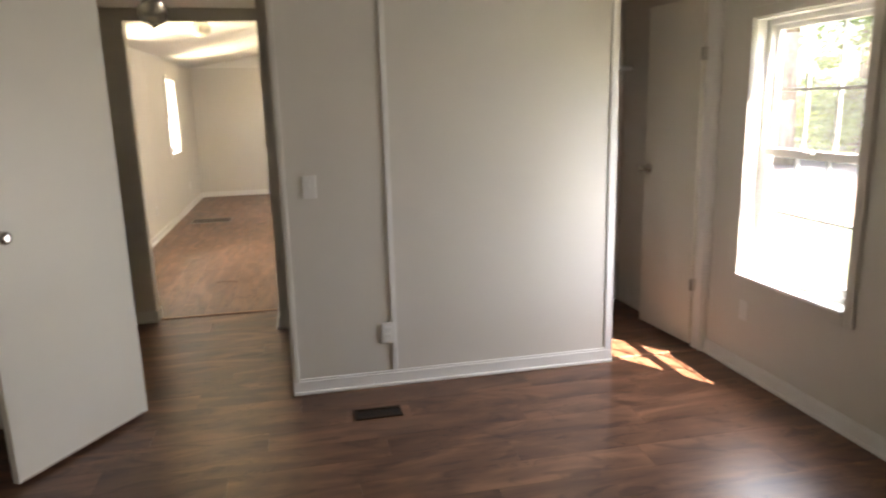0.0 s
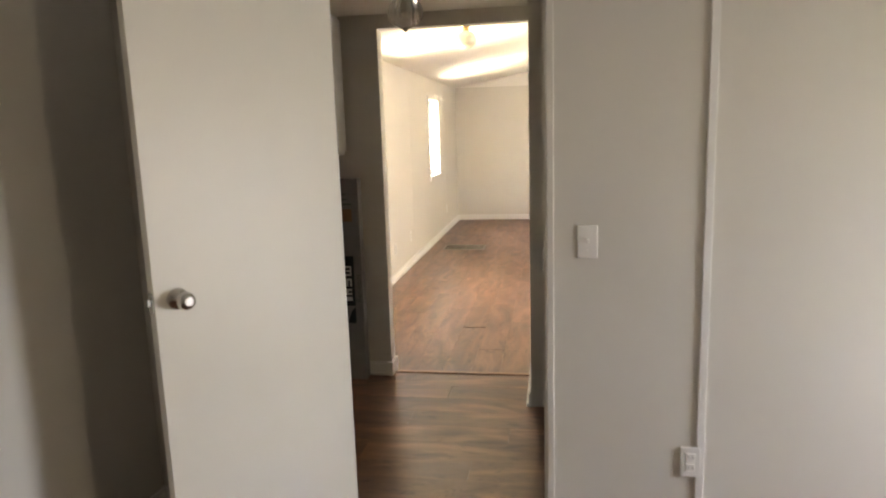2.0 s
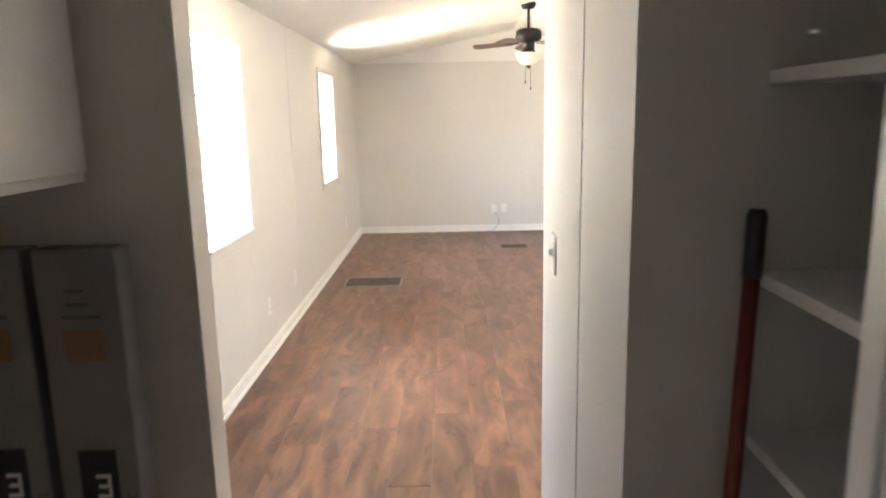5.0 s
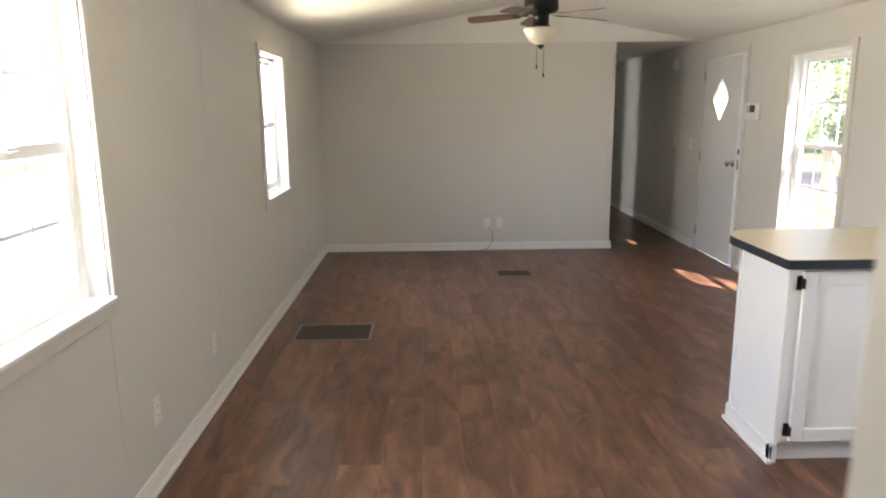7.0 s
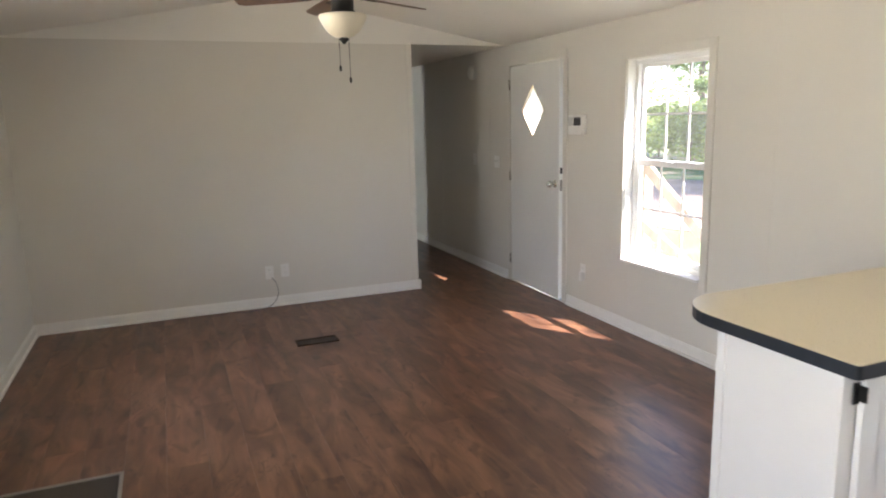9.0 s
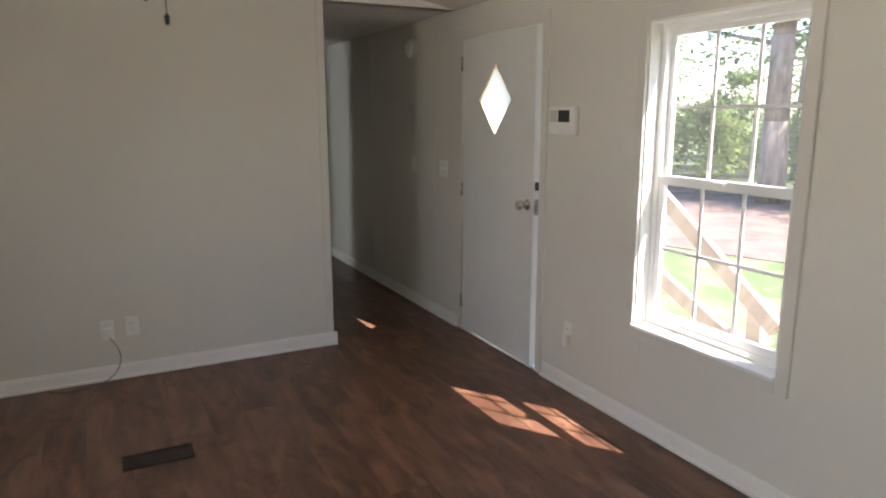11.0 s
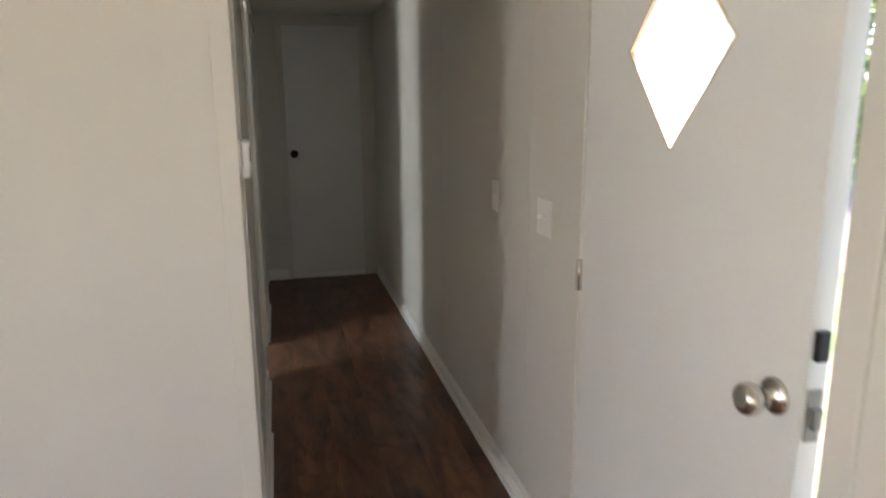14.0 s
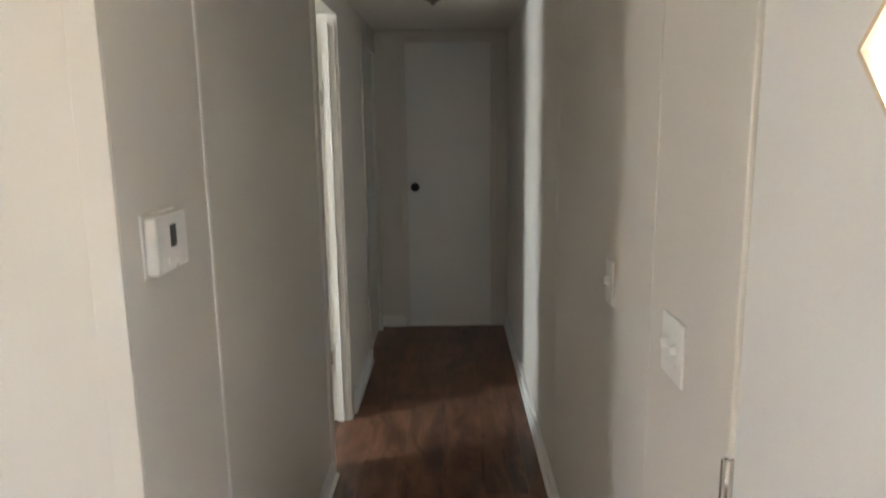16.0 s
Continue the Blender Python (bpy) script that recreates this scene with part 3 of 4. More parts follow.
# open bedroom door
hx, hy = -0.668, 3.852
ang = math.degrees(math.atan2(3.242 - 3.84, -1.027 + 0.656))
d = root("bedroom_door", pose(hx, hy, 0.0, 0, 0, ang), "cream painted flush door standing open into the bedroom", "door", kind="structure")
boxes("slab", DOORP, [(0.0, 0.715, -0.018, 0.017, 0.022, 2.03)], d, 0.002)
for s in (1, -1):
    knob(d, Matrix.Translation((0.645, 0.017 if s > 0 else -0.018, 1.04)) @ pose(0, 0, 0, -90 * s), NICKEL)
boxes("latch", NICKEL, [(0.713, 0.7185, -0.012, 0.011, 1.01, 1.07), (0.7185, 0.728, -0.006, 0.006, 1.03, 1.05)], d)
boxes("worn_bottom", STAIN, [(0.02, 0.70, 0.0165, 0.0176, 0.022, 0.030)], d)

# closet door, open into the closet
d = root("closet_door", pose(2.447, 3.955, 0, 0, 0, 95.5), "cream flush closet door standing open inward", "door", kind="structure")
boxes("slab", DOORP, [(0.0, 0.52, -0.018, 0.017, 0.03, 2.05)], d, 0.002)
knob(d, Matrix.Translation((0.47, 0.017, 1.06)) @ pose(0, 0, 0, -90), NICKEL, 0.022)
for z in (0.40, 1.74):
    boxes("hinge", NICKEL, [(-0.012, 0.006, -0.030, 0.022, z - 0.035, z + 0.035)], d, 0.003)

# front door with diamond light, standing a finger ajar
d = root("front_door", pose(X1 - 0.003, DOOR2[1] - 0.003, 0, 0, 0, -90.8), "white painted front door with diamond pane, slightly ajar", "door", kind="structure")
W2 = DOOR2[1] - DOOR2[0] - 0.044


def diamond_slab():
    bm = bmesh.new()
    cx, cz, rx, rz = 0.412, 1.587, 0.195, 0.212
    z0, z1 = 0.022, 1.975
    for y in (0.0, 0.042):
        o = [bm.verts.new(p) for p in ((0, y, z0), (W2, y, z0), (W2, y, z1), (0, y, z1))]
        i = [bm.verts.new(p) for p in ((cx, y, cz - rz), (cx + rx, y, cz), (cx, y, cz + rz), (cx - rx, y, cz))]
        bm.faces.new((o[0], o[1], i[1], i[0])), bm.faces.new((o[1], o[2], i[2], i[1]))
        bm.faces.new((o[2], o[3], i[3], i[2])), bm.faces.new((o[3], o[0], i[0], i[3]))
        if y == 0:
            fo, fi = o, i
    for k in range(4):
        j = (k + 1) % 4
        bm.faces.new((fo[k], fo[j], o[j], o[k]))
        bm.faces.new((fi[k], fi[j], i[j], i[k]))
    slab = done("slab", bm, DOORW, d)
    bm = bmesh.new()
    for s in (-1, 1):
        for t in (-1, 1):
            a, b = Vector((cx + s * rx, 0.021, cz)), Vector((cx, 0.021, cz + t * rz))
            n_ = Vector((s * rz, 0, t * rx)).normalized() * 0.003
            vs = []
            for yy in (-0.0222, 0.0222):
                for q, o in ((a, -1), (b, -1), (b, 1), (a, 1)):
                    vs.append(bm.verts.new(q + n_ * o + Vector((0, yy, 0))))
            for f in ((0, 1, 2, 3), (4, 5, 6, 7), (0, 1, 5, 4), (1, 2, 6, 5), (2, 3, 7, 6), (3, 0, 4, 7)):
                bm.faces.new([vs[k] for k in f])
    tagged(done("diamond_frame", bm, surface("diamond_trim", (0.66, 0.54, 0.38), 0.5)), "tan wooden diamond pane edge")
    bm = bmesh.new()
    v = [bm.verts.new((x, y, z)) for y in (0.006, 0.010) for x, z in ((cx - rx, cz), (cx, cz - rz), (cx + rx, cz), (cx, cz + rz))]
    bm.faces.new(v[:4]), bm.faces.new(v[4:])
    pane = done("pane", bm, OBSCURE, d)
    pane.visible_shadow = False


diamond_slab()
bpy.data.objects["diamond_frame"].parent = d
knob(d, Matrix.Translation((W2 - 0.060, 0.0, 0.985)) @ pose(0, 0, 0, 90), NICKEL, 0.029)
boxes("latch", GREYM, [(W2 - 0.002, W2 + 0.004, 0.008, 0.034, 0.93, 1.02), (W2 + 0.004, W2 + 0.016, 0.014, 0.028, 0.955, 0.990)], d)
boxes("deadbolt", DARK, [(W2 - 0.002, W2 + 0.012, 0.010, 0.032, 1.07, 1.12)], d, 0.002)
for z in (0.22, 1.0, 1.82):
    hinge(d, -0.004, -0.006, z, NICKEL)

# doors of the hall
d = root("hall_end_door", pose(1.765, Y_END, 0), "grey-white flush door closed at the hall's end", "door", kind="structure")
boxes("slab", DOORW, [(0.0, 0.61, -0.008, 0.0, 0.045, 2.085)], d, 0.002)
boxes("kick_strip", TRIM, [(0.0, 0.612, -0.011, -0.001, 0.006, 0.045)], d)
knob(d, Matrix.Translation((0.055, -0.008, 1.065)) @ pose(0, 0, 0, 90), BLACKM, 0.026)
d = root("hall_side_door", pose(1.535, 16.03, 0), "grey-white flush side door closed in hall", "door", kind="structure")
boxes("slab", DOORW, [(-0.035, 0.0, 0.0, 0.62, 0.02, 2.01)], d, 0.002)
d = root("side_room_door", pose(1.452, 15.075, 0, 0, 0, 172), "off-white flush door standing open into side room", "door", kind="structure")
boxes("slab", DOORP, [(0.0, 0.50, -0.016, 0.016, 0.02, 1.98)], d, 0.002)
for z in (0.35, 1.65):
    boxes("hinge", NICKEL, [(-0.022, 0.0, -0.022, 0.012, z - 0.035, z + 0.035)], d, 0.002)


# ---------------------------------------------------------------- electrical fittings
def switch_plate(name, at, gangs=1, label="white toggle switch plate on the wall"):
    """Local x to the right, z up, -y out of the wall."""
    s = root(name, at, label, "light switch")
    w = 0.035 + 0.023 * (gangs - 1)
    boxes("plate", PLATE, [(-w, w, -0.006, 0.0, -0.058, 0.058)], s, 0.003)
    for g in range(gangs):
        x = (g - (gangs - 1) / 2) * 0.046
        boxes("toggle", PLATE, [(x - 0.005, x + 0.005, -0.018, -0.006, -0.004, 0.012)], s, 0.002)
        boxes("slot", PLATE, [(x - 0.007, x + 0.007, -0.0072, -0.006, -0.014, 0.014)], s)
        for z in (-0.03, 0.03):
            turned("screw", PLATE, [(0.0035, 0.0), (0.003, 0.0012)], Matrix.Translation((x, -0.006, z)) @ pose(0, 0, 0, 90), s, 10)
    return s


def outlet(name, at, label="white duplex outlet on the wall", blank=False):
    s = root(name, at, label, "outlet")
    boxes("plate", PLATE, [(-0.035, 0.035, -0.006, 0.0, -0.057, 0.057)], s, 0.003)
    if not blank:
        for z in (-0.02, 0.02):
            boxes("socket", PLATE, [(-0.016, 0.016, -0.0085, -0.006, z - 0.014, z + 0.014)], s, 0.002)
            boxes("slots", GREYINK, [(-0.008, -0.006, -0.0092, -0.0085, z - 0.004, z + 0.006), (0.006, 0.008, -0.0092, -0.0085, z - 0.004, z + 0.005)], s)
    return s


EAST, WEST = 90, -90     # turn of a plate on that wall (it faces into the room)
switch_plate("light_switch", pose(0.222, Y_P1, 1.108))
outlet("outlet", pose(0.588, Y_P1 - 0.004, 0.305))
outlet("outlet", pose(X0, 3.32, 0.255, 0, 0, 90))
outlet("outlet", pose(X1, 3.54, 0.36, 0, 0, -90), blank=True)
outlet("outlet", pose(X0, 8.16, 0.32, 0, 0, 90))
outlet("outlet", pose(X0, 8.92, 0.335, 0, 0, 90))
outlet("outlet", pose(X0, 11.55, 0.34, 0, 0, 90))
outlet("outlet", pose(0.388, Y_FAR, 0.306))
o = outlet("outlet", pose(0.258, Y_FAR, 0.299), "small white outlet with a plugged adapter")
boxes("adapter", PLATE, [(-0.022, 0.022, -0.045, -0.009, -0.035, 0.02)], o, 0.004)
o = outlet("outlet", pose(X1, 11.475, 0.33, 0, 0, -90), "white outlet with a plug-in adapter by door")
boxes("adapter", PLATE, [(-0.004, 0.034, -0.040, -0.009, -0.075, -0.005)], o, 0.005)
switch_plate("light_switch", pose(X1, 12.955, 1.115, 0, 0, -90), 2, "white double toggle switch plate beside door")
switch_plate("light_switch", pose(X1, 13.46, 1.12, 0, 0, -90))
switch_plate("light_switch", pose(-0.02, 5.83, 1.115, 0, 0, -90))


def wire(name, pts, r, label, category):
    cu = bpy.data.curves.new(name, "CURVE")
    cu.dimensions, cu.bevel_depth, cu.bevel_resolution, cu.resolution_u = "3D", r, 2, 8
    sp = cu.splines.new("BEZIER")
    sp.bezier_points.add(len(pts) - 1)
    for b, p in zip(sp.bezier_points, pts):
        b.co, b.handle_left_type, b.handle_right_type = p, "AUTO", "AUTO"
    cu.materials.append(CORD)
    return tagged(new(name, cu), label, category)


bm = bmesh.new()
prism(bm, [(1.549, Y_FAR + 0.09), (1.583, Y_FAR + 0.09), (1.552, 14.51), (1.549, 14.51)], 0.0, HC)
tagged(done("wall_hall_panel", bm, WALL), "greige panel facing of the hall wall", "wall", kind="structure")
wire("power_cord", [(0.268, Y_FAR - 0.05, 0.266), (0.305, Y_FAR - 0.055, 0.20), (0.311, Y_FAR - 0.05, 0.12), (0.253, Y_FAR - 0.05, 0.03), (0.14, Y_FAR - 0.07, 0.008),
                    (0.02, Y_FAR - 0.10, 0.008), (-0.06, Y_FAR - 0.06, 0.008)], 0.003, "thin grey cord hanging from outlet to floor", "cord")

# wall control panel by the front door
k = root("alarm_keypad", pose(X1, 11.560, 1.464, 0, 0, -90), "white wall keypad with dark screen beside door", "keypad")
boxes("body", PLATE, [(-0.108, 0.108, -0.034, 0.0, -0.074, 0.074)], k, 0.007)
boxes("screen", DARK, [(-0.022, 0.072, -0.0352, -0.033, -0.006, 0.055)], k)
boxes("speaker", SPEAK, [(-0.095, -0.032, -0.0350, -0.033, -0.006, 0.055)], k)

t = root("thermostat", pose(1.583, 12.922, 1.328, 0, 0, 91), "small white digital thermostat on hall wall", "thermostat")
boxes("plate", PLATE, [(-0.073, 0.073, -0.008, 0.0, -0.055, 0.055)], t, 0.003)
boxes("body", PLATE, [(-0.068, 0.068, -0.030, -0.008, -0.050, 0.050)], t, 0.006)
boxes("screen", DARK, [(-0.012, 0.012, -0.0312, -0.029, -0.008, 0.030)], t)
for i in range(3):
    boxes("button", PLATE, [(-0.028 + i * 0.024, -0.014 + i * 0.024, -0.033, -0.030, -0.034, -0.024)], t, 0.001)

t = root("smoke_alarm", pose(X1, 13.455, 1.98, 0, -90, 0), "round white smoke alarm high on hall wall", "smoke alarm")
turned("base", PLATE, [(0.070, 0), (0.070, 0.012), (0.066, 0.014)], Matrix(), t, 32)
turned("ring", GREYINK, [(0.062, 0.014), (0.062, 0.018)], Matrix(), t, 32)
turned("cover", PLATE, [(0.066, 0.018), (0.066, 0.036), (0.058, 0.046), (0.02, 0.050)], Matrix(), t, 32)


# ---------------------------------------------------------------- ceiling lights and fan
def jar_light(at, label):
    g = root("ceiling_light", at, label, "ceiling light")
    turned("canopy", NICKEL, [(0.055, 0.0), (0.056, -0.008), (0.048, -0.014), (0.046, -0.034), (0.040, -0.038)], Matrix(), g)
    bm = bmesh.new()
    n, prof = 40, [(0.040, -0.036), (0.044, -0.05), (0.070, -0.075), (0.082, -0.105), (0.079, -0.14), (0.062, -0.165), (0.03, -0.182), (0.012, -0.192), (0.004, -0.203)]
    rings = []
    for r, h in prof:
        rings.append([bm.verts.new(((r * (1 + (0.045 if i % 2 else -0.02))) * math.cos(2 * math.pi * i / n), (r * (1 + (0.045 if i % 2 else -0.02))) * math.sin(2 * math.pi * i / n), h)) for i in range(n)])
    for a, b in zip(rings, rings[1:]):
        for i in range(n):
            bm.faces.new((a[i], a[(i + 1) % n], b[(i + 1) % n], b[i]))
    done("globe", bm, FROST, g)
    turned("bulb", OPAL, [(0.012, -0.04), (0.014, -0.06), (0.027, -0.085), (0.027, -0.105), (0.016, -0.122), (0.004, -0.126)], Matrix(), g, 16)
    return g


jar_light(pose(2.03, 14.5, HC), "ribbed glass jar light on a nickel canopy")
jar_light(pose(-0.585, 4.77, HC), "ribbed glass jar light unlit on utility ceiling")

LZ = HC + (RIDGE_Z - HC) * (-0.60 - X0) / (RIDGE_X - X0)
g = root("globe_light", pose(-0.60, 7.15, LZ), "cream globe light on a brass holder", "ceiling light")
turned("holder", BRASS, [(0.055, 0.01), (0.055, -0.012), (0.035, -0.02), (0.033, -0.055)], Matrix(), g)
turned("globe", OPAL, [(0.034, -0.05), (0.062, -0.068), (0.082, -0.10), (0.085, -0.125), (0.074, -0.16), (0.045, -0.182), (0.012, -0.19)], Matrix(), g)
wire("ceiling_cable", [(-0.56, 7.15, LZ - 0.004), (-0.2, 7.2, LZ + 0.062), (0.1, 7.22, LZ + 0.115)], 0.007, "thin conduit along the vaulted ceiling", "cable")


def ceiling_fan():
    f = root("ceiling_fan", pose(0.462, 10.68, RIDGE_Z - 0.075), "black ceiling fan with five walnut blades and bowl light", "ceiling fan")
    turned("canopy", BLACKM, [(0.068, 0.08), (0.070, 0.05), (0.055, 0.02), (0.02, 0.015)], Matrix(), f)
    turned("downrod", BLACKM, [(0.013, 0.03), (0.013, -0.17)], Matrix(), f, 12)
    turned("motor", BLACKM, [(0.03, -0.155), (0.095, -0.165), (0.122, -0.185), (0.125, -0.25), (0.108, -0.275), (0.06, -0.29), (0.058, -0.36), (0.068, -0.37), (0.068, -0.385)], Matrix(), f, 32)
    turned("bowl", SHADE, [(0.124, -0.384), (0.126, -0.396), (0.112, -0.425), (0.088, -0.465), (0.05, -0.492), (0.015, -0.500)], Matrix(), f, 32)
    turned("finial", BLACKM, [(0.022, -0.498), (0.024, -0.508), (0.012, -0.522), (0.008, -0.53)], Matrix(), f, 12)
    bm = bmesh.new()
    outline = [(0.16, -0.050), (0.30, -0.060), (0.50, -0.070), (0.535, -0.052), (0.545, 0.0), (0.535, 0.052), (0.50, 0.070), (0.30, 0.060), (0.16, 0.050)]
    prism(bm, outline, -0.003, 0.003)
    bmesh.ops.recalc_face_normals(bm, faces=bm.faces)
    me = bpy.data.meshes.new("blade")
    bm.to_mesh(me), bm.free()
    me.materials.append(BLADE)
    bm = bmesh.new()
    prism(bm, [(0.09, -0.018), (0.14, -0.012), (0.20, -0.034), (0.22, 0.0), (0.20, 0.034), (0.14, 0.012), (0.09, 0.018)], -0.006, -0.001)
    me2 = bpy.data.meshes.new("blade_arm")
    bmesh.ops.recalc_face_normals(bm, faces=bm.faces)
    bm.to_mesh(me2), bm.free()
    me2.materials.append(BLACKM)
    for i in range(5):
        turn = pose(0, 0, -0.285, 0, 0, 92 + 72 * i) @ pose(0, 0, 0, 11, 2.5, 0)
        for nm, mm in (("blade", me), ("blade_arm", me2)):
            b = new(nm, mm)
            b.parent, b.matrix_basis = f, turn
    for dx, dy, ln in ((0.018, -0.03, 0.20), (-0.03, -0.015, 0.14)):
        bm = bmesh.new()
        tube(bm, (dx, dy, -0.50), (dx, dy, -0.50 - ln), 0.0016, n=6)
        lathe(bm, [(0.002, 0), (0.007, -0.006), (0.007, -0.024), (0.003, -0.03)], Matrix.Translation((dx, dy, -0.50 - ln)), 10)
        done("pull_chain", bm, BLACKM, f)


ceiling_fan()


# ---------------------------------------------------------------- floor registers
def register(name, x0, x1, y0, y1, along, mat, frame_mat, label, pitch=0.012):
    g = root(name, pose((x0 + x1) / 2, (y0 + y1) / 2, 0.004), label, "floor vent")
    hx, hy, b = (x1 - x0) / 2, (y1 - y0) / 2, 0.016
    boxes("rim", frame_mat, [(-hx, hx, -hy, -hy + b, 0, 0.007), (-hx, hx, hy - b, hy, 0, 0.007), (-hx, -hx + b, -hy + b, hy - b, 0, 0.007), (hx - b, hx, -hy + b, hy - b, 0, 0.007)], g, 0.002)
    # flat black plate holds the shade of the duct below
    boxes("well_shade", INK, [(-hx + b, hx - b, -hy + b, hy - b, -0.001, 0.0006)], g)
    bars, n = [], int((2 * (hx if along == "x" else hy) - 2 * b) / pitch)
    for i in range(1, n):
        p = -(hx if along == "x" else hy) + b + i * pitch
        bars.append((p - 0.003, p + 0.003, -hy + b, hy - b, 0.001, 0.0055) if along == "x" else (-hx + b, hx - b, p - 0.003, p + 0.003, 0.001, 0.0055))
    boxes("louvres", mat, bars, g)
    return g


register("floor_register", 0.366, 0.598, 3.485, 3.60, "x", BRONZE, BRONZE, "brown metal floor register in the bedroom floor", 0.014)
register("floor_register", 0.265, 0.56, 11.615, 11.755, "x", BRONZE, BRONZE, "brown metal floor register in the living room", 0.014)
register("return_grille", -1.300, -0.775, 9.88, 10.225, "y", surface("return_louvre", (0.085, 0.07, 0.058), 0.5, 0.4), GREYM, "large dark return air grille with pale rim", 0.010)


# ---------------------------------------------------------------- peninsula
def peninsula():
    p = root("kitchen_peninsula", pose(1.09, 8.197, 0), "white painted peninsula cabinet with tan laminate counter", "cabinet")
    L, D, H = X1 - 1.09 - 0.006, 0.423, 0.878
    boxes("body", CABW, [(0.0, L, 0.008, D, 0.10, H), (0.0, L, 0.045, D, 0.004, 0.10)], p, 0.002)
    boxes("corner_post", CABW, [(-0.006, 0.028, D - 0.03, D + 0.004, 0.09, H)], p, 0.003)
    boxes("face_frame", CABW, [(0.0, 0.055, -0.004, 0.008, 0.10, H), (0.055, L, -0.004, 0.008, H - 0.045, H), (0.055, L, -0.004, 0.008, 0.10, 0.125), (0.44, 0.50, -0.004, 0.008, 0.125, H - 0.045),
                               (0.88, 0.94, -0.004, 0.008, 0.125, H - 0.045)], p, 0.001)
    boxes("toe_board", CABW, [(-0.004, L, 0.03, 0.045, 0.004, 0.085), (-0.014, 0.0, -0.004, D + 0.012, 0.004, 0.088), (-0.026, 0.0, -0.014, D + 0.02, 0.004, 0.022), (-0.014, 0.02, -0.004, 0.03, 0.004, 0.10)], p, 0.003)
    for x0 in (0.056, 0.498, 0.938):
        x1, z0, z1, s = x0 + 0.407, 0.112, 0.858, 0.058
        x1 = min(x1, L - 0.03)
        d = boxes("door", CABW, [(x0, x0 + s, -0.024, -0.004, z0, z1), (x1 - s, x1, -0.024, -0.004, z0, z1), (x0 + s, x1 - s, -0.024, -0.004, z0, z0 + s), (x0 + s, x1 - s, -0.024, -0.004, z1 - s, z1),
                                 (x0 + s, x1 - s, -0.014, -0.005, z0 + s, z1 - s)], p, 0.0025)
        for z in (z0 + 0.05, z1 - 0.05):
            h = boxes("hinge", BLACKM, [(x0 - 0.022, x0 + 0.002, -0.010, -0.004, z - 0.030, z + 0.030), (x0 - 0.006, x0 + 0.003, -0.030, -0.006, z - 0.022, z + 0.022)], None, 0.002)
            h.parent = d
    # counter with rounded free corners
    c = []
    for cx, cy, r, a0 in ((-0.042 + 0.20, D + 0.20 - 0.20, 0.20, 90), (-0.042 + 0.015, -0.070 + 0.015, 0.015, 180)):
        for i in range(9):
            a = radians(a0 + 90 * i / 8)
            c.append((cx + r * math.cos(a), cy + r * math.sin(a)))
    c += [(L, -0.070), (L, D + 0.20)]
    for nm, mat, h0, h1 in (("counter_edge", NAVY, H, H + 0.038), ("counter_top", TAN, H + 0.0385, H + 0.041)):
        bm = bmesh.new()
        prism(bm, c, h0, h1)
        done(nm, bm, mat, p)


peninsula()


# ---------------------------------------------------------------- utility passage
def wall_cabinet():
    c = root("wall_cabinet", pose(-1.13, 4.32, 1.378), "white painted wall cabinet with flat overlay doors", "cabinet")
    L, H = 1.128, HC - 1.378 - 0.004
    boxes("body", CABW, [(-0.365, 0.0, 0.0, L, 0.0, H)], c, 0.002)
    for i in range(3):
        y0 = 0.02 + i * 0.372
        boxes("door", CABW, [(0.0, 0.018, y0, y0 + 0.345, 0.022, H - 0.02)], c, 0.004)


wall_cabinet()


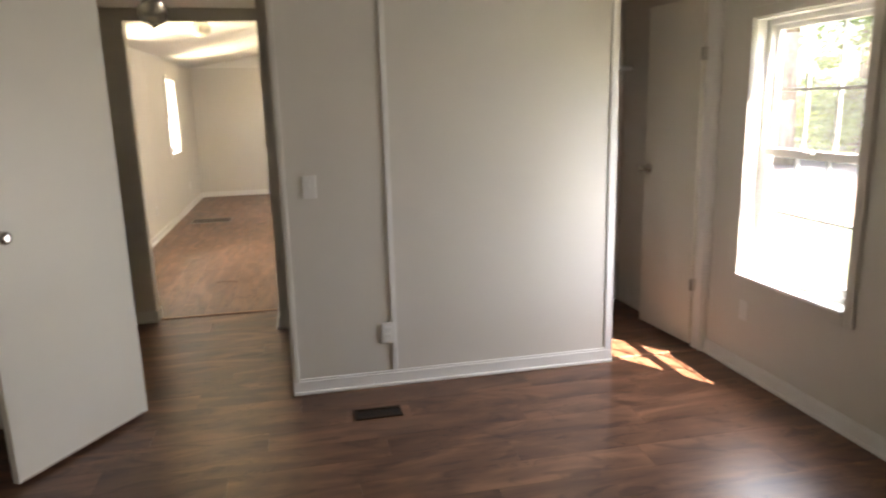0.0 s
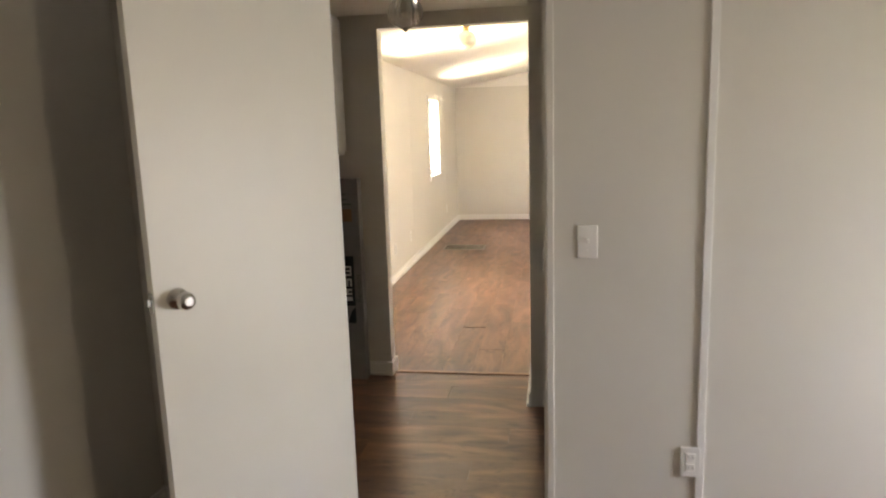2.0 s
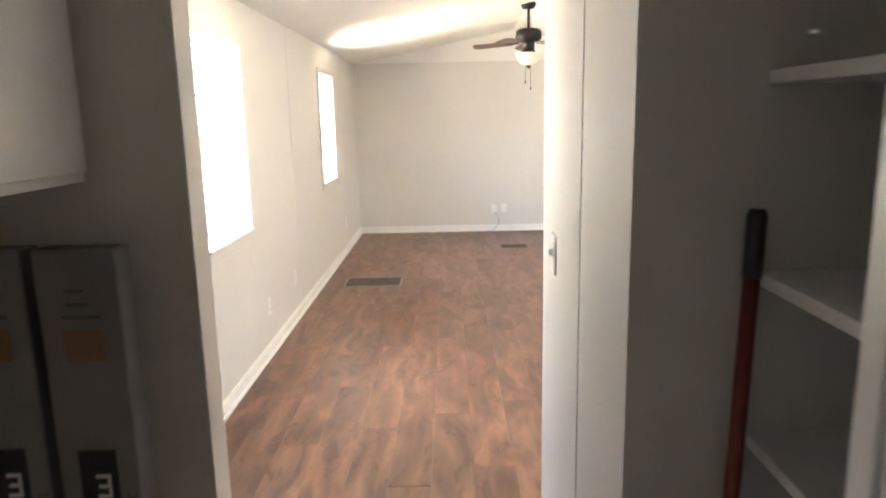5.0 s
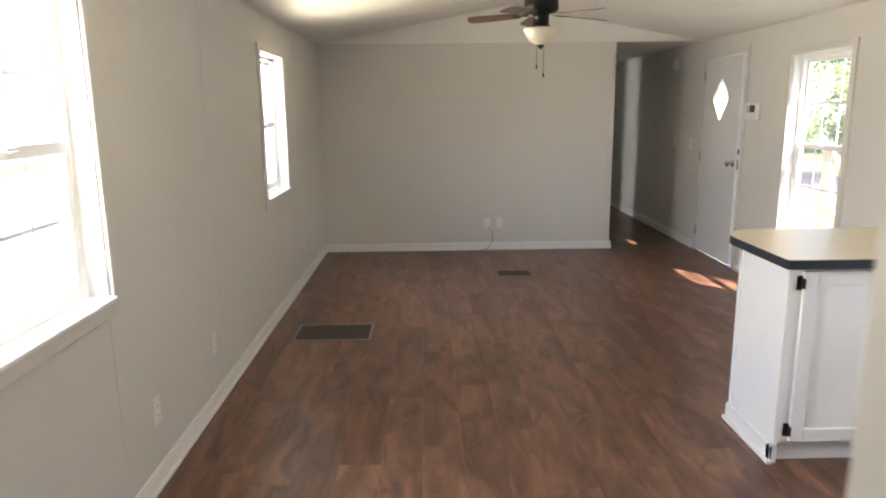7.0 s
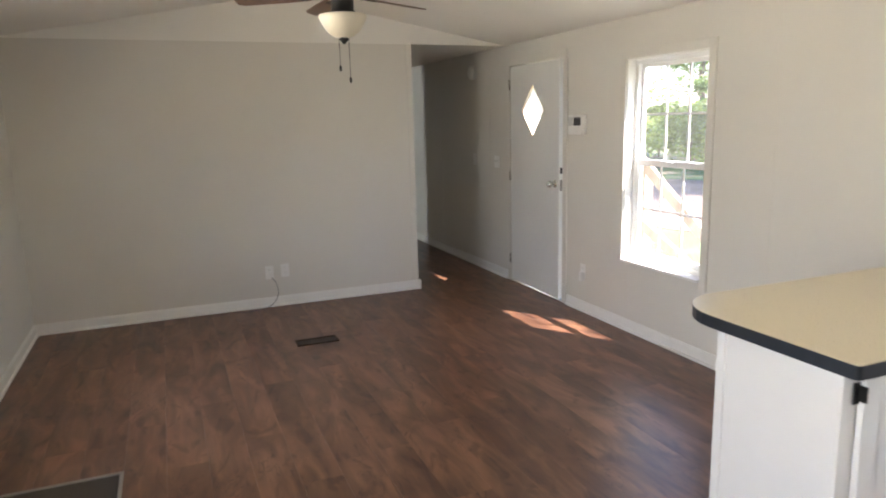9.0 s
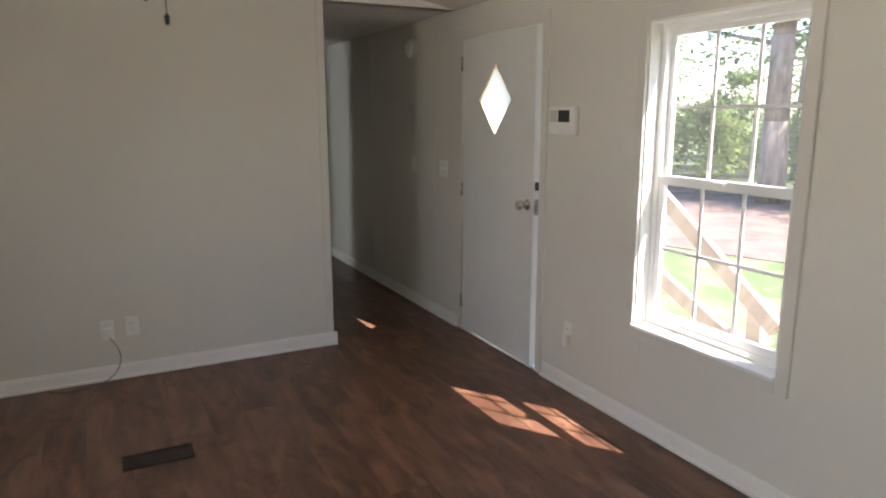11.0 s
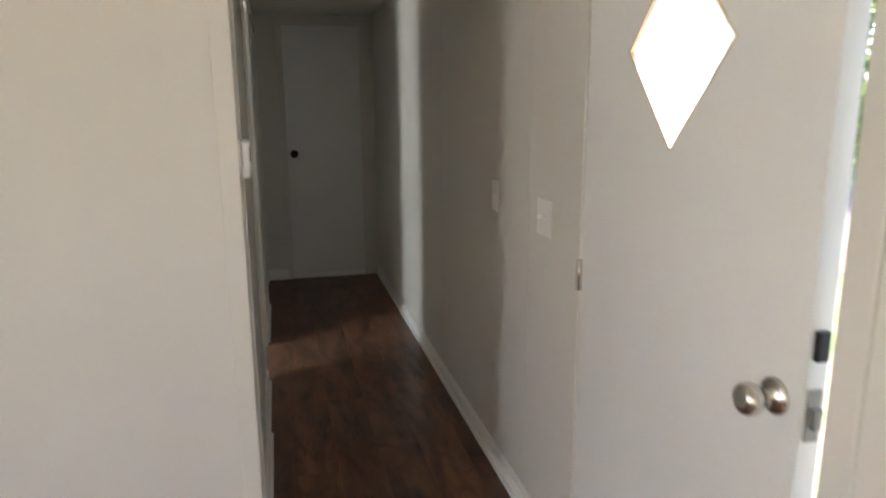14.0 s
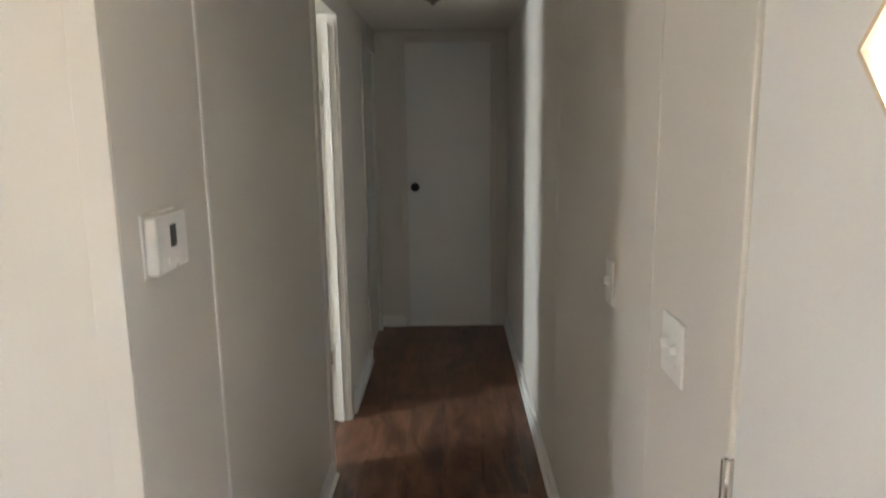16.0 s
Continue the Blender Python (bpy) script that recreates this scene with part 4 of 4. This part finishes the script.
def flooring_box(at, label):
    """A tall narrow carton on its end; local z up, -y to the room."""
    b = root("flooring_box", at, label, "cardboard box", "cartons of flooring")
    w, t, h = 0.180, 0.075, 1.235
    boxes("carton", CARD, [(0, w, -t, 0, 0, h)], b, 0.003)
    boxes("flap", CARD, [(0.004, w - 0.004, -t - 0.0015, -t * 0.4, h, h + 0.003)], b)
    y = -t - 0.0008
    boxes("wrap_edge", CARD, [(w, w + 0.001, -t + 0.004, -0.006, 0.02, h - 0.01)], b)
    boxes("print_panel", INK, [(0.045, 0.132, y, y + 0.0006, 0.470, 0.775)], b)
    boxes("print_rim", GREYINK, [(0.045, 0.047, y, y + 0.0006, 0.355, 0.470), (0.130, 0.132, y, y + 0.0006, 0.355, 0.470), (0.047, 0.130, y, y + 0.0006, 0.355, 0.357)], b)
    # plain pale shapes stand for the maker's mark
    bm = bmesh.new()
    m = Matrix.Translation((0.0885, y - 0.0002, 0.0)) @ pose(0, 0, 0, 90)
    bc = bmesh.new()
    prism(bc, [(-0.006, 0.362), (0.041, 0.362), (0.041, 0.462), (0.022, 0.440), (0.006, 0.408)], 0.0, 0.0004, m)
    done("print_crescent", bc, INK, b)
    prism(bm, [(-0.022, 0.50), (0.026, 0.50), (0.026, 0.525), (-0.022, 0.525)], 0, 0.0004, m)
    for z0, z1, a, c in ((0.537, 0.549, -0.030, 0.026), (0.563, 0.575, -0.008, 0.026), (0.549, 0.563, -0.008, 0.002), (0.590, 0.626, -0.006, 0.004), (0.590, 0.626, 0.016, 0.026), (0.626, 0.638, -0.006, 0.026),
                         (0.655, 0.665, -0.008, 0.026), (0.680, 0.690, -0.004, 0.026), (0.705, 0.715, -0.008, 0.026), (0.665, 0.705, 0.018, 0.026)):
        prism(bm, [(a, z0), (c, z0), (c, z1), (a, z1)], 0, 0.0004, m)
    done("print_mark", bm, PAPER, b)
    boxes("print_swatch", CARDTAN, [(0.048, 0.136, y, y + 0.0006, 0.985, 1.058)], b)
    boxes("print_lines", GREYINK, [(0.062, 0.104, y, y + 0.0006, 1.142, 1.150), (0.060, 0.112, y, y + 0.0006, 1.112, 1.120), (0.050, 0.136, y, y + 0.0006, 1.083, 1.092)], b)
    cu = bpy.data.curves.new("lettering", "FONT")
    cu.body, cu.size, cu.extrude = "Resilient", 0.052, 0.0003
    tmp = bpy.data.objects.new("lettering", cu)
    scene.collection.objects.link(tmp)
    me = bpy.data.meshes.new_from_object(tmp.evaluated_get(bpy.context.evaluated_depsgraph_get()))
    bpy.data.objects.remove(tmp)
    me.materials.clear()
    me.materials.append(GREYINK)
    t_ = new("lettering", me)
    t_.parent = b
    t_.matrix_basis = Matrix.Translation((0.172, y - 0.0002, 0.49)) @ pose(0, 0, 0, 90, 0, 0) @ pose(0, 0, 0, 0, 0, 90)
    return b


flooring_box(pose(-1.428, Y_P2 - 0.018, 0.004, 0, 0, 0), "grey cardboard flooring carton standing against the wall")
flooring_box(pose(-1.215, Y_P2 - 0.028, 0.004, 0, 0, 0), "grey cardboard flooring carton beside its twin")


def sooty_enamel(y, z):
    """Warm off-white enamel with one soft soot smudge round (y, z)."""
    m, n, l, p = material("sooty_enamel")
    co, sub, ln = n.new("ShaderNodeTexCoord"), n.new("ShaderNodeVectorMath"), n.new("ShaderNodeVectorMath")
    sub.operation, ln.operation = "SUBTRACT", "LENGTH"
    sub.inputs[1].default_value = (-0.012, y, z)
    l.new(co.outputs["Object"], sub.inputs[0])
    l.new(sub.outputs[0], ln.inputs[0])
    a, ad, rp = n.new("ShaderNodeTexNoise"), n.new("ShaderNodeMath"), n.new("ShaderNodeValToRGB")
    a.inputs["Scale"].default_value, a.inputs["Detail"].default_value = 28, 6
    l.new(co.outputs["Object"], a.inputs["Vector"])
    ad.operation = "MULTIPLY_ADD"
    ad.inputs[1].default_value = 0.07
    l.new(a.outputs["Fac"], ad.inputs[0])
    l.new(ln.outputs["Value"], ad.inputs[2])
    e = rp.color_ramp.elements
    e[0].position, e[0].color = 0.045, (0.30, 0.25, 0.21, 1)
    e[1].position, e[1].color = 0.095, (0.66, 0.58, 0.50, 1)
    l.new(ad.outputs[0], rp.inputs[0])
    l.new(rp.outputs[0], p.inputs["Base Color"])
    p.inputs["Roughness"].default_value = 0.42
    return m


def furnace():
    f = root("furnace_cabinet", pose(0.134, 4.0, 0), "off-white enamelled furnace cabinet with louvred top", "furnace")
    L = 0.603
    boxes("frame", TRIM, [(-0.012, 0.05, L - 0.012, L + 0.030, 0.004, HC - 0.004), (-0.012, 0.05, -0.016, 0.012, 0.004, HC - 0.004)], f, 0.003)
    boxes("case", FURN, [(0.012, 0.58, 0.012, L - 0.012, 0.01, HC - 0.006)], f)
    boxes("lower_door", FURN, [(-0.006, 0.012, 0.016, L - 0.018, 0.02, 1.378)], f, 0.004)
    boxes("upper_door", FURN, [(-0.006, 0.012, 0.016, L - 0.018, 1.381, 2.14)], f, 0.002)
    boxes("access_panel", sooty_enamel(L - 0.16, 1.495), [(-0.012, -0.006, 0.05, L - 0.055, 1.41, 1.56)], f, 0.003)
    # near-black sheet paints the shade in the gaps between the slats
    boxes("grille_back", surface("slot_shade", (0.008, 0.007, 0.006), 0.9, vary=0.2, scale=20, bump=0.02), [(-0.0075, -0.005, 0.06, L - 0.065, 1.59, 2.08)], f)
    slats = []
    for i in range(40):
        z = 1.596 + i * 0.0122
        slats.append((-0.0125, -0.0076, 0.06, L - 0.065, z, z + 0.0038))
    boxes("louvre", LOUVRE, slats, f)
    p0, p1 = 0.05, L - 0.055
    boxes("seam", GREYINK, [(-0.0128, -0.0118, p0, p1, 1.408, 1.411), (-0.0128, -0.0118, p0, p1, 1.559, 1.562), (-0.0128, -0.0118, p1 - 0.003, p1, 1.411, 1.559),
                            (-0.0068, -0.0058, 0.02, L - 0.022, 1.377, 1.3805)], f)
    for i in range(4):
        y = 0.06 + i * (L - 0.125) / 3
        boxes("louvre_post", FURN, [(-0.0175, -0.006, y - 0.004, y + 0.004, 1.585, 2.085)], f)
    boxes("catch", DARK, [(-0.020, -0.006, L - 0.07, L - 0.055, 1.565, 1.580)], f, 0.002)


furnace()
for z in (0.62, 0.96, 1.245, 1.565):
    s = boxes("recess_shelf", CABW, [(0.185, 0.718, 4.64, 5.028, z - 0.022, z)], bevel=0.003)
    tagged(s, "white painted board shelf in the recess", "shelf", "recess shelves")
s = boxes("closet_shelf", CABW, [(0.80, 2.37, 4.66, 5.028, 1.685, 1.715)], bevel=0.003)
tagged(s, "white painted closet shelf board", "shelf")

b = root("broom", pose(0.115, 4.945, 0.0, -1.6, 2.0, 0), "red-handled push broom leaning in the recess corner", "broom")
bm = bmesh.new()
tube(bm, (0, 0, 0.02), (0, 0, 1.25), 0.013)
done("handle", bm, RED, b)
turned("grip", DARK, [(0.014, 1.245), (0.016, 1.25), (0.016, 1.345), (0.012, 1.355)], Matrix(), b, 14)
bm = bmesh.new()
for i in range(60):
    x, y = random.uniform(-0.045, 0.045), random.uniform(-0.014, 0.014)
    tube(bm, (x * 0.8, y, 0.19), (x * 1.5, y * 1.3 - 0.01, 0.012), 0.0028, 0.0018, 4)
box(bm, -0.045, 0.045, -0.018, 0.018, 0.17, 0.22, 0.004)
done("bristles", bm, STRAW, b)

# vent cap high on the short kitchen wall, strike plate on the bedroom jamb
v = boxes("wall_vent", PLATE, [(-0.03, -0.02, 5.80, 5.90, 1.88, 2.02), (-0.034, -0.03, 5.81, 5.89, 1.90, 1.91), (-0.034, -0.03, 5.81, 5.89, 1.94, 1.95), (-0.034, -0.03, 5.81, 5.89, 1.98, 1.99)], bevel=0.001)
tagged(v, "small white chime box on short wall", "chime")
s = boxes("strike_plate", NICKEL, [(0.0675, 0.0699, Y_P1 + 0.008, Y_P1 + 0.035, 1.005, 1.075)])
tagged(s, "nickel strike plate on the door jamb", "strike plate")


# ---------------------------------------------------------------- outdoors
gr = boxes("ground", GRASS, [(-250, 250, -250, 250, -1.2, -0.85)])
tagged(gr, "patchy green lawn with bare soil", "ground", kind="structure")
bm = bmesh.new()
ring = []
for i in range(40):
    a = 2 * math.pi * i / 40
    k = 1 + 0.18 * math.sin(3 * a + 1) + 0.1 * math.sin(7 * a)
    ring.append((14 + 5.0 * k * math.cos(a), 16 + 14 * k * math.sin(a)))
prism(bm, ring, -0.86, -0.835)
tagged(done("dirt_bank", bm, DIRT), "bare reddish dirt strip below the trees", "ground", kind="structure")
# pale ground added so the west windows show white instead of green
dv = boxes("driveway", surface("pale_ground_fill", (0.52, 0.50, 0.47), 0.9, vary=0.15, scale=3, fine=60, bump=0.4, dist=0.01), [(-16, -2.6, -40, 60, -0.86, -0.84)])
tagged(dv, "pale ground added beside the house to whiten west windows", "driveway", kind="structure")
sk = boxes("skirting", SIDING, [(X0 - OUT, X0, Y_BED, Y_END, -0.9, -0.1), (X1, X1 + OUT, Y_BED, Y_END, -0.9, -0.1), (X0, X1, Y_BED - 0.1, Y_BED, -0.9, -0.1), (X0, X1, Y_END, Y_END + 0.1, -0.9, -0.1)])
tagged(sk, "pale skirting under the house walls", "skirting", kind="structure")


def porch():
    p = root("porch_steps", pose(2.68, 12.25, -0.84), "weathered lumber porch landing with stair railing", "porch")
    for i in range(10):
        boxes("deck_board", LUMBER, [(0.0, 0.78, -0.75 + i * 0.145, -0.61 + i * 0.145, 0.70, 0.738)], p, 0.003)
    for y in (-0.75, 0.66):
        boxes("joist", LUMBER, [(0.0, 0.78, y, y + 0.04, 0.55, 0.70)], p, 0.003)
    for x in (0.02, 0.68):
        for y in (-0.71, 0.56):
            boxes("leg", LUMBER, [(x, x + 0.09, y, y + 0.09, 0, 0.70)], p, 0.003)
    for i in range(4):
        boxes("tread", LUMBER, [(0.06, 0.76, -0.75 - 0.27 * (i + 1), -0.77 - 0.27 * i, 0.70 - 0.175 * (i + 1) - 0.038, 0.70 - 0.175 * (i + 1))], p, 0.003)
    boxes("post", LUMBER, [(0.69, 0.78, -0.40, -0.31, 0.738, 1.90)], p, 0.004)
    boxes("post", LUMBER, [(0.69, 0.78, -1.30, -1.21, 0.0, 1.36)], p, 0.004)
    for nm, a, c in (("handrail", (0.66, -0.30, 2.04), (0.66, -1.42, 1.24)), ("lower_rail", (0.67, -0.40, 1.43), (0.67, -1.28, 1.03))):
        d_ = Vector(c) - Vector(a)
        bm = bmesh.new()
        box(bm, -0.020, 0.020, -0.046, 0.046, 0, d_.length, 0.004)
        done(nm, bm, LUMBER, p, Matrix.Translation(a) @ d_.to_track_quat("Z", "X").to_matrix().to_4x4() @ pose(0, 0, 0, 0, 0, 90))


porch()


def tree_mesh(seed, h, r, spread, leaves, first):
    """A tapered trunk with limbs, and a crown of many small leaf cards."""
    rnd = random.Random(seed)
    bm = bmesh.new()
    prev, k = Vector((0, 0, -0.1)), 7
    pts = [prev]
    for i in range(1, k + 1):
        prev = Vector((rnd.uniform(-0.12, 0.12) * i * 0.4, rnd.uniform(-0.12, 0.12) * i * 0.4, h * i / k))
        pts.append(prev)
    for i in range(k):
        tube(bm, pts[i], pts[i + 1], r * (1.15 - i / k), r * (1.15 - (i + 1) / k) + 0.01, 10)
    tips = []
    for i in range(16):
        z = rnd.uniform(first, 0.97)
        q = pts[min(k - 1, int(z * k))].lerp(pts[min(k, int(z * k) + 1)], z * k % 1)
        a, ln = rnd.uniform(0, 6.28), spread * rnd.uniform(0.5, 1.0) * (1.25 - 0.7 * z)
        e = q + Vector((math.cos(a) * ln, math.sin(a) * ln, ln * rnd.uniform(0.0, 0.5)))
        tube(bm, q, e, r * 0.28 * (1.2 - z), r * 0.05, 6)
        tips += [(q.lerp(e, f), ln) for f in (0.45, 0.7, 1.0)]
    trunk = bpy.data.meshes.new("trunk")
    bm.to_mesh(trunk), bm.free()
    trunk.materials.append(BARK)
    verts, faces = [], []
    for _ in range(leaves):
        c, ln = rnd.choice(tips)
        c = c + Vector((rnd.gauss(0, 1), rnd.gauss(0, 1), rnd.gauss(0, 0.7))) * 0.26 * ln
        s = rnd.uniform(0.07, 0.17)
        u = Vector((rnd.gauss(0, 1), rnd.gauss(0, 1), rnd.gauss(0, 0.6))).normalized()
        w = u.orthogonal().normalized()
        b0 = len(verts)
        verts += [c - u * s, c - w * s * 0.5 + u * s * 0.1, c + u * s, c + w * s * 0.5 + u * s * 0.1]
        faces.append((b0, b0 + 1, b0 + 2, b0 + 3))
    crown = bpy.data.meshes.new("crown")
    crown.from_pydata(verts, [], faces)
    crown.materials.append(LEAF if seed % 2 else LEAF2)
    return trunk, crown


def plant(trunk, crown, at, name, label, category, group):
    t = root(name, at, label, category, group)
    for nm, me in (("trunk", trunk), ("crown", crown)):
        o = new(nm, me)
        o.parent = t
    return t


kinds = [tree_mesh(s, h, r, sp, n, f) for s, h, r, sp, n, f in ((1, 13, 0.30, 3.6, 6500, 0.2), (2, 10, 0.18, 3.2, 6000, 0.16), (3, 15, 0.32, 4.2, 8000, 0.16))]
bushes = [tree_mesh(s, h, r, sp, n, f) for s, h, r, sp, n, f in ((4, 2.6, 0.05, 1.8, 3000, 0.1), (5, 3.6, 0.07, 2.2, 3500, 0.08))]
rt = random.Random(7)
plant(*kinds[2], pose(16.2, 20.6, -0.85), "tree", "tall tree with thick grey trunk beyond the lawn", "tree", "trees round the house")
for i in range(19):
    x, y = rt.uniform(19, 36), rt.uniform(-12, 46)
    plant(*kinds[i % 3], pose(x, y, -0.85, 0, 0, rt.uniform(0, 360)), "tree", "leafy green tree at the wood's edge", "tree", "trees round the house")
for i in range(22):
    x, y = rt.uniform(19, 25), -10 + i * 2.6
    plant(*bushes[i % 2], pose(x, y, -0.85, 0, 0, rt.uniform(0, 360)), "bush", "dense green bush under the trees", "bush", "undergrowth")
for i in range(9):
    plant(*kinds[i % 3], pose(rt.uniform(-34, -22), -6 + i * 4.5, -0.85, 0, 0, rt.uniform(0, 360)), "tree", "leafy green tree beyond the yard", "tree", "trees round the house")


# ---------------------------------------------------------------- plank floor
fl = tagged(boxes("floor", SUBFLOOR, [(X0 - OUT, X1 + OUT, Y_BED, Y_END, -0.1, -0.004)]), "brown wood-look vinyl plank floor", "floor", kind="structure")
PW, PL, GAP = 0.181, 1.22, 0.0002
plank_cache = {}


def plank_mesh(length, width):
    key = (round(length, 3), round(width, 3))
    if key not in plank_cache:
        bm = bmesh.new()
        box(bm, GAP, length - GAP, GAP, width - GAP, -0.006, 0.003)
        top = [e for e in bm.edges if all(v.co.z > 0 for v in e.verts)]
        bmesh.ops.bevel(bm, geom=top, offset=0.0003, segments=1, affect="EDGES")
        me = bpy.data.meshes.new("plank")
        bm.to_mesh(me), bm.free()
        me.materials.append(FLOORM)
        plank_cache[key] = me
    return plank_cache[key]


def lay(u0, u1, v0, v1, along):
    """Planks along x or y from u0 to u1, in rows from v0 to v1, staggered."""
    row, v = 0, v0
    while v < v1 - 0.01:
        w = min(PW, v1 - v)
        u = u0 - (row * 0.437 % 1.0) * PL
        while u < u1 - 0.01:
            a, b = max(u, u0), min(u + PL, u1)
            if b - a > 0.02:
                p = new("plank", plank_mesh(round(b - a, 2), w))
                p.parent = fl
                p.matrix_basis = pose(a, v, 0) if along == "x" else pose(v + w, a, 0, 0, 0, 90)
            u += PL
        v += PW
        row += 1


lay(X0, X1, 1.3, 5.51, "x")
lay(5.51, Y_FAR + 0.05, X0, X1, "y")
lay(Y_FAR + 0.05, Y_END, 1.50, X1, "y")
rest = boxes("plank_field", FLOORM, [(X0, X1, Y_BED, 1.3, -0.006, 0.003), (X0, 1.50, Y_FAR + 0.05, Y_END, -0.006, 0.003)], fl)
tagged(rest, kind="stuff")
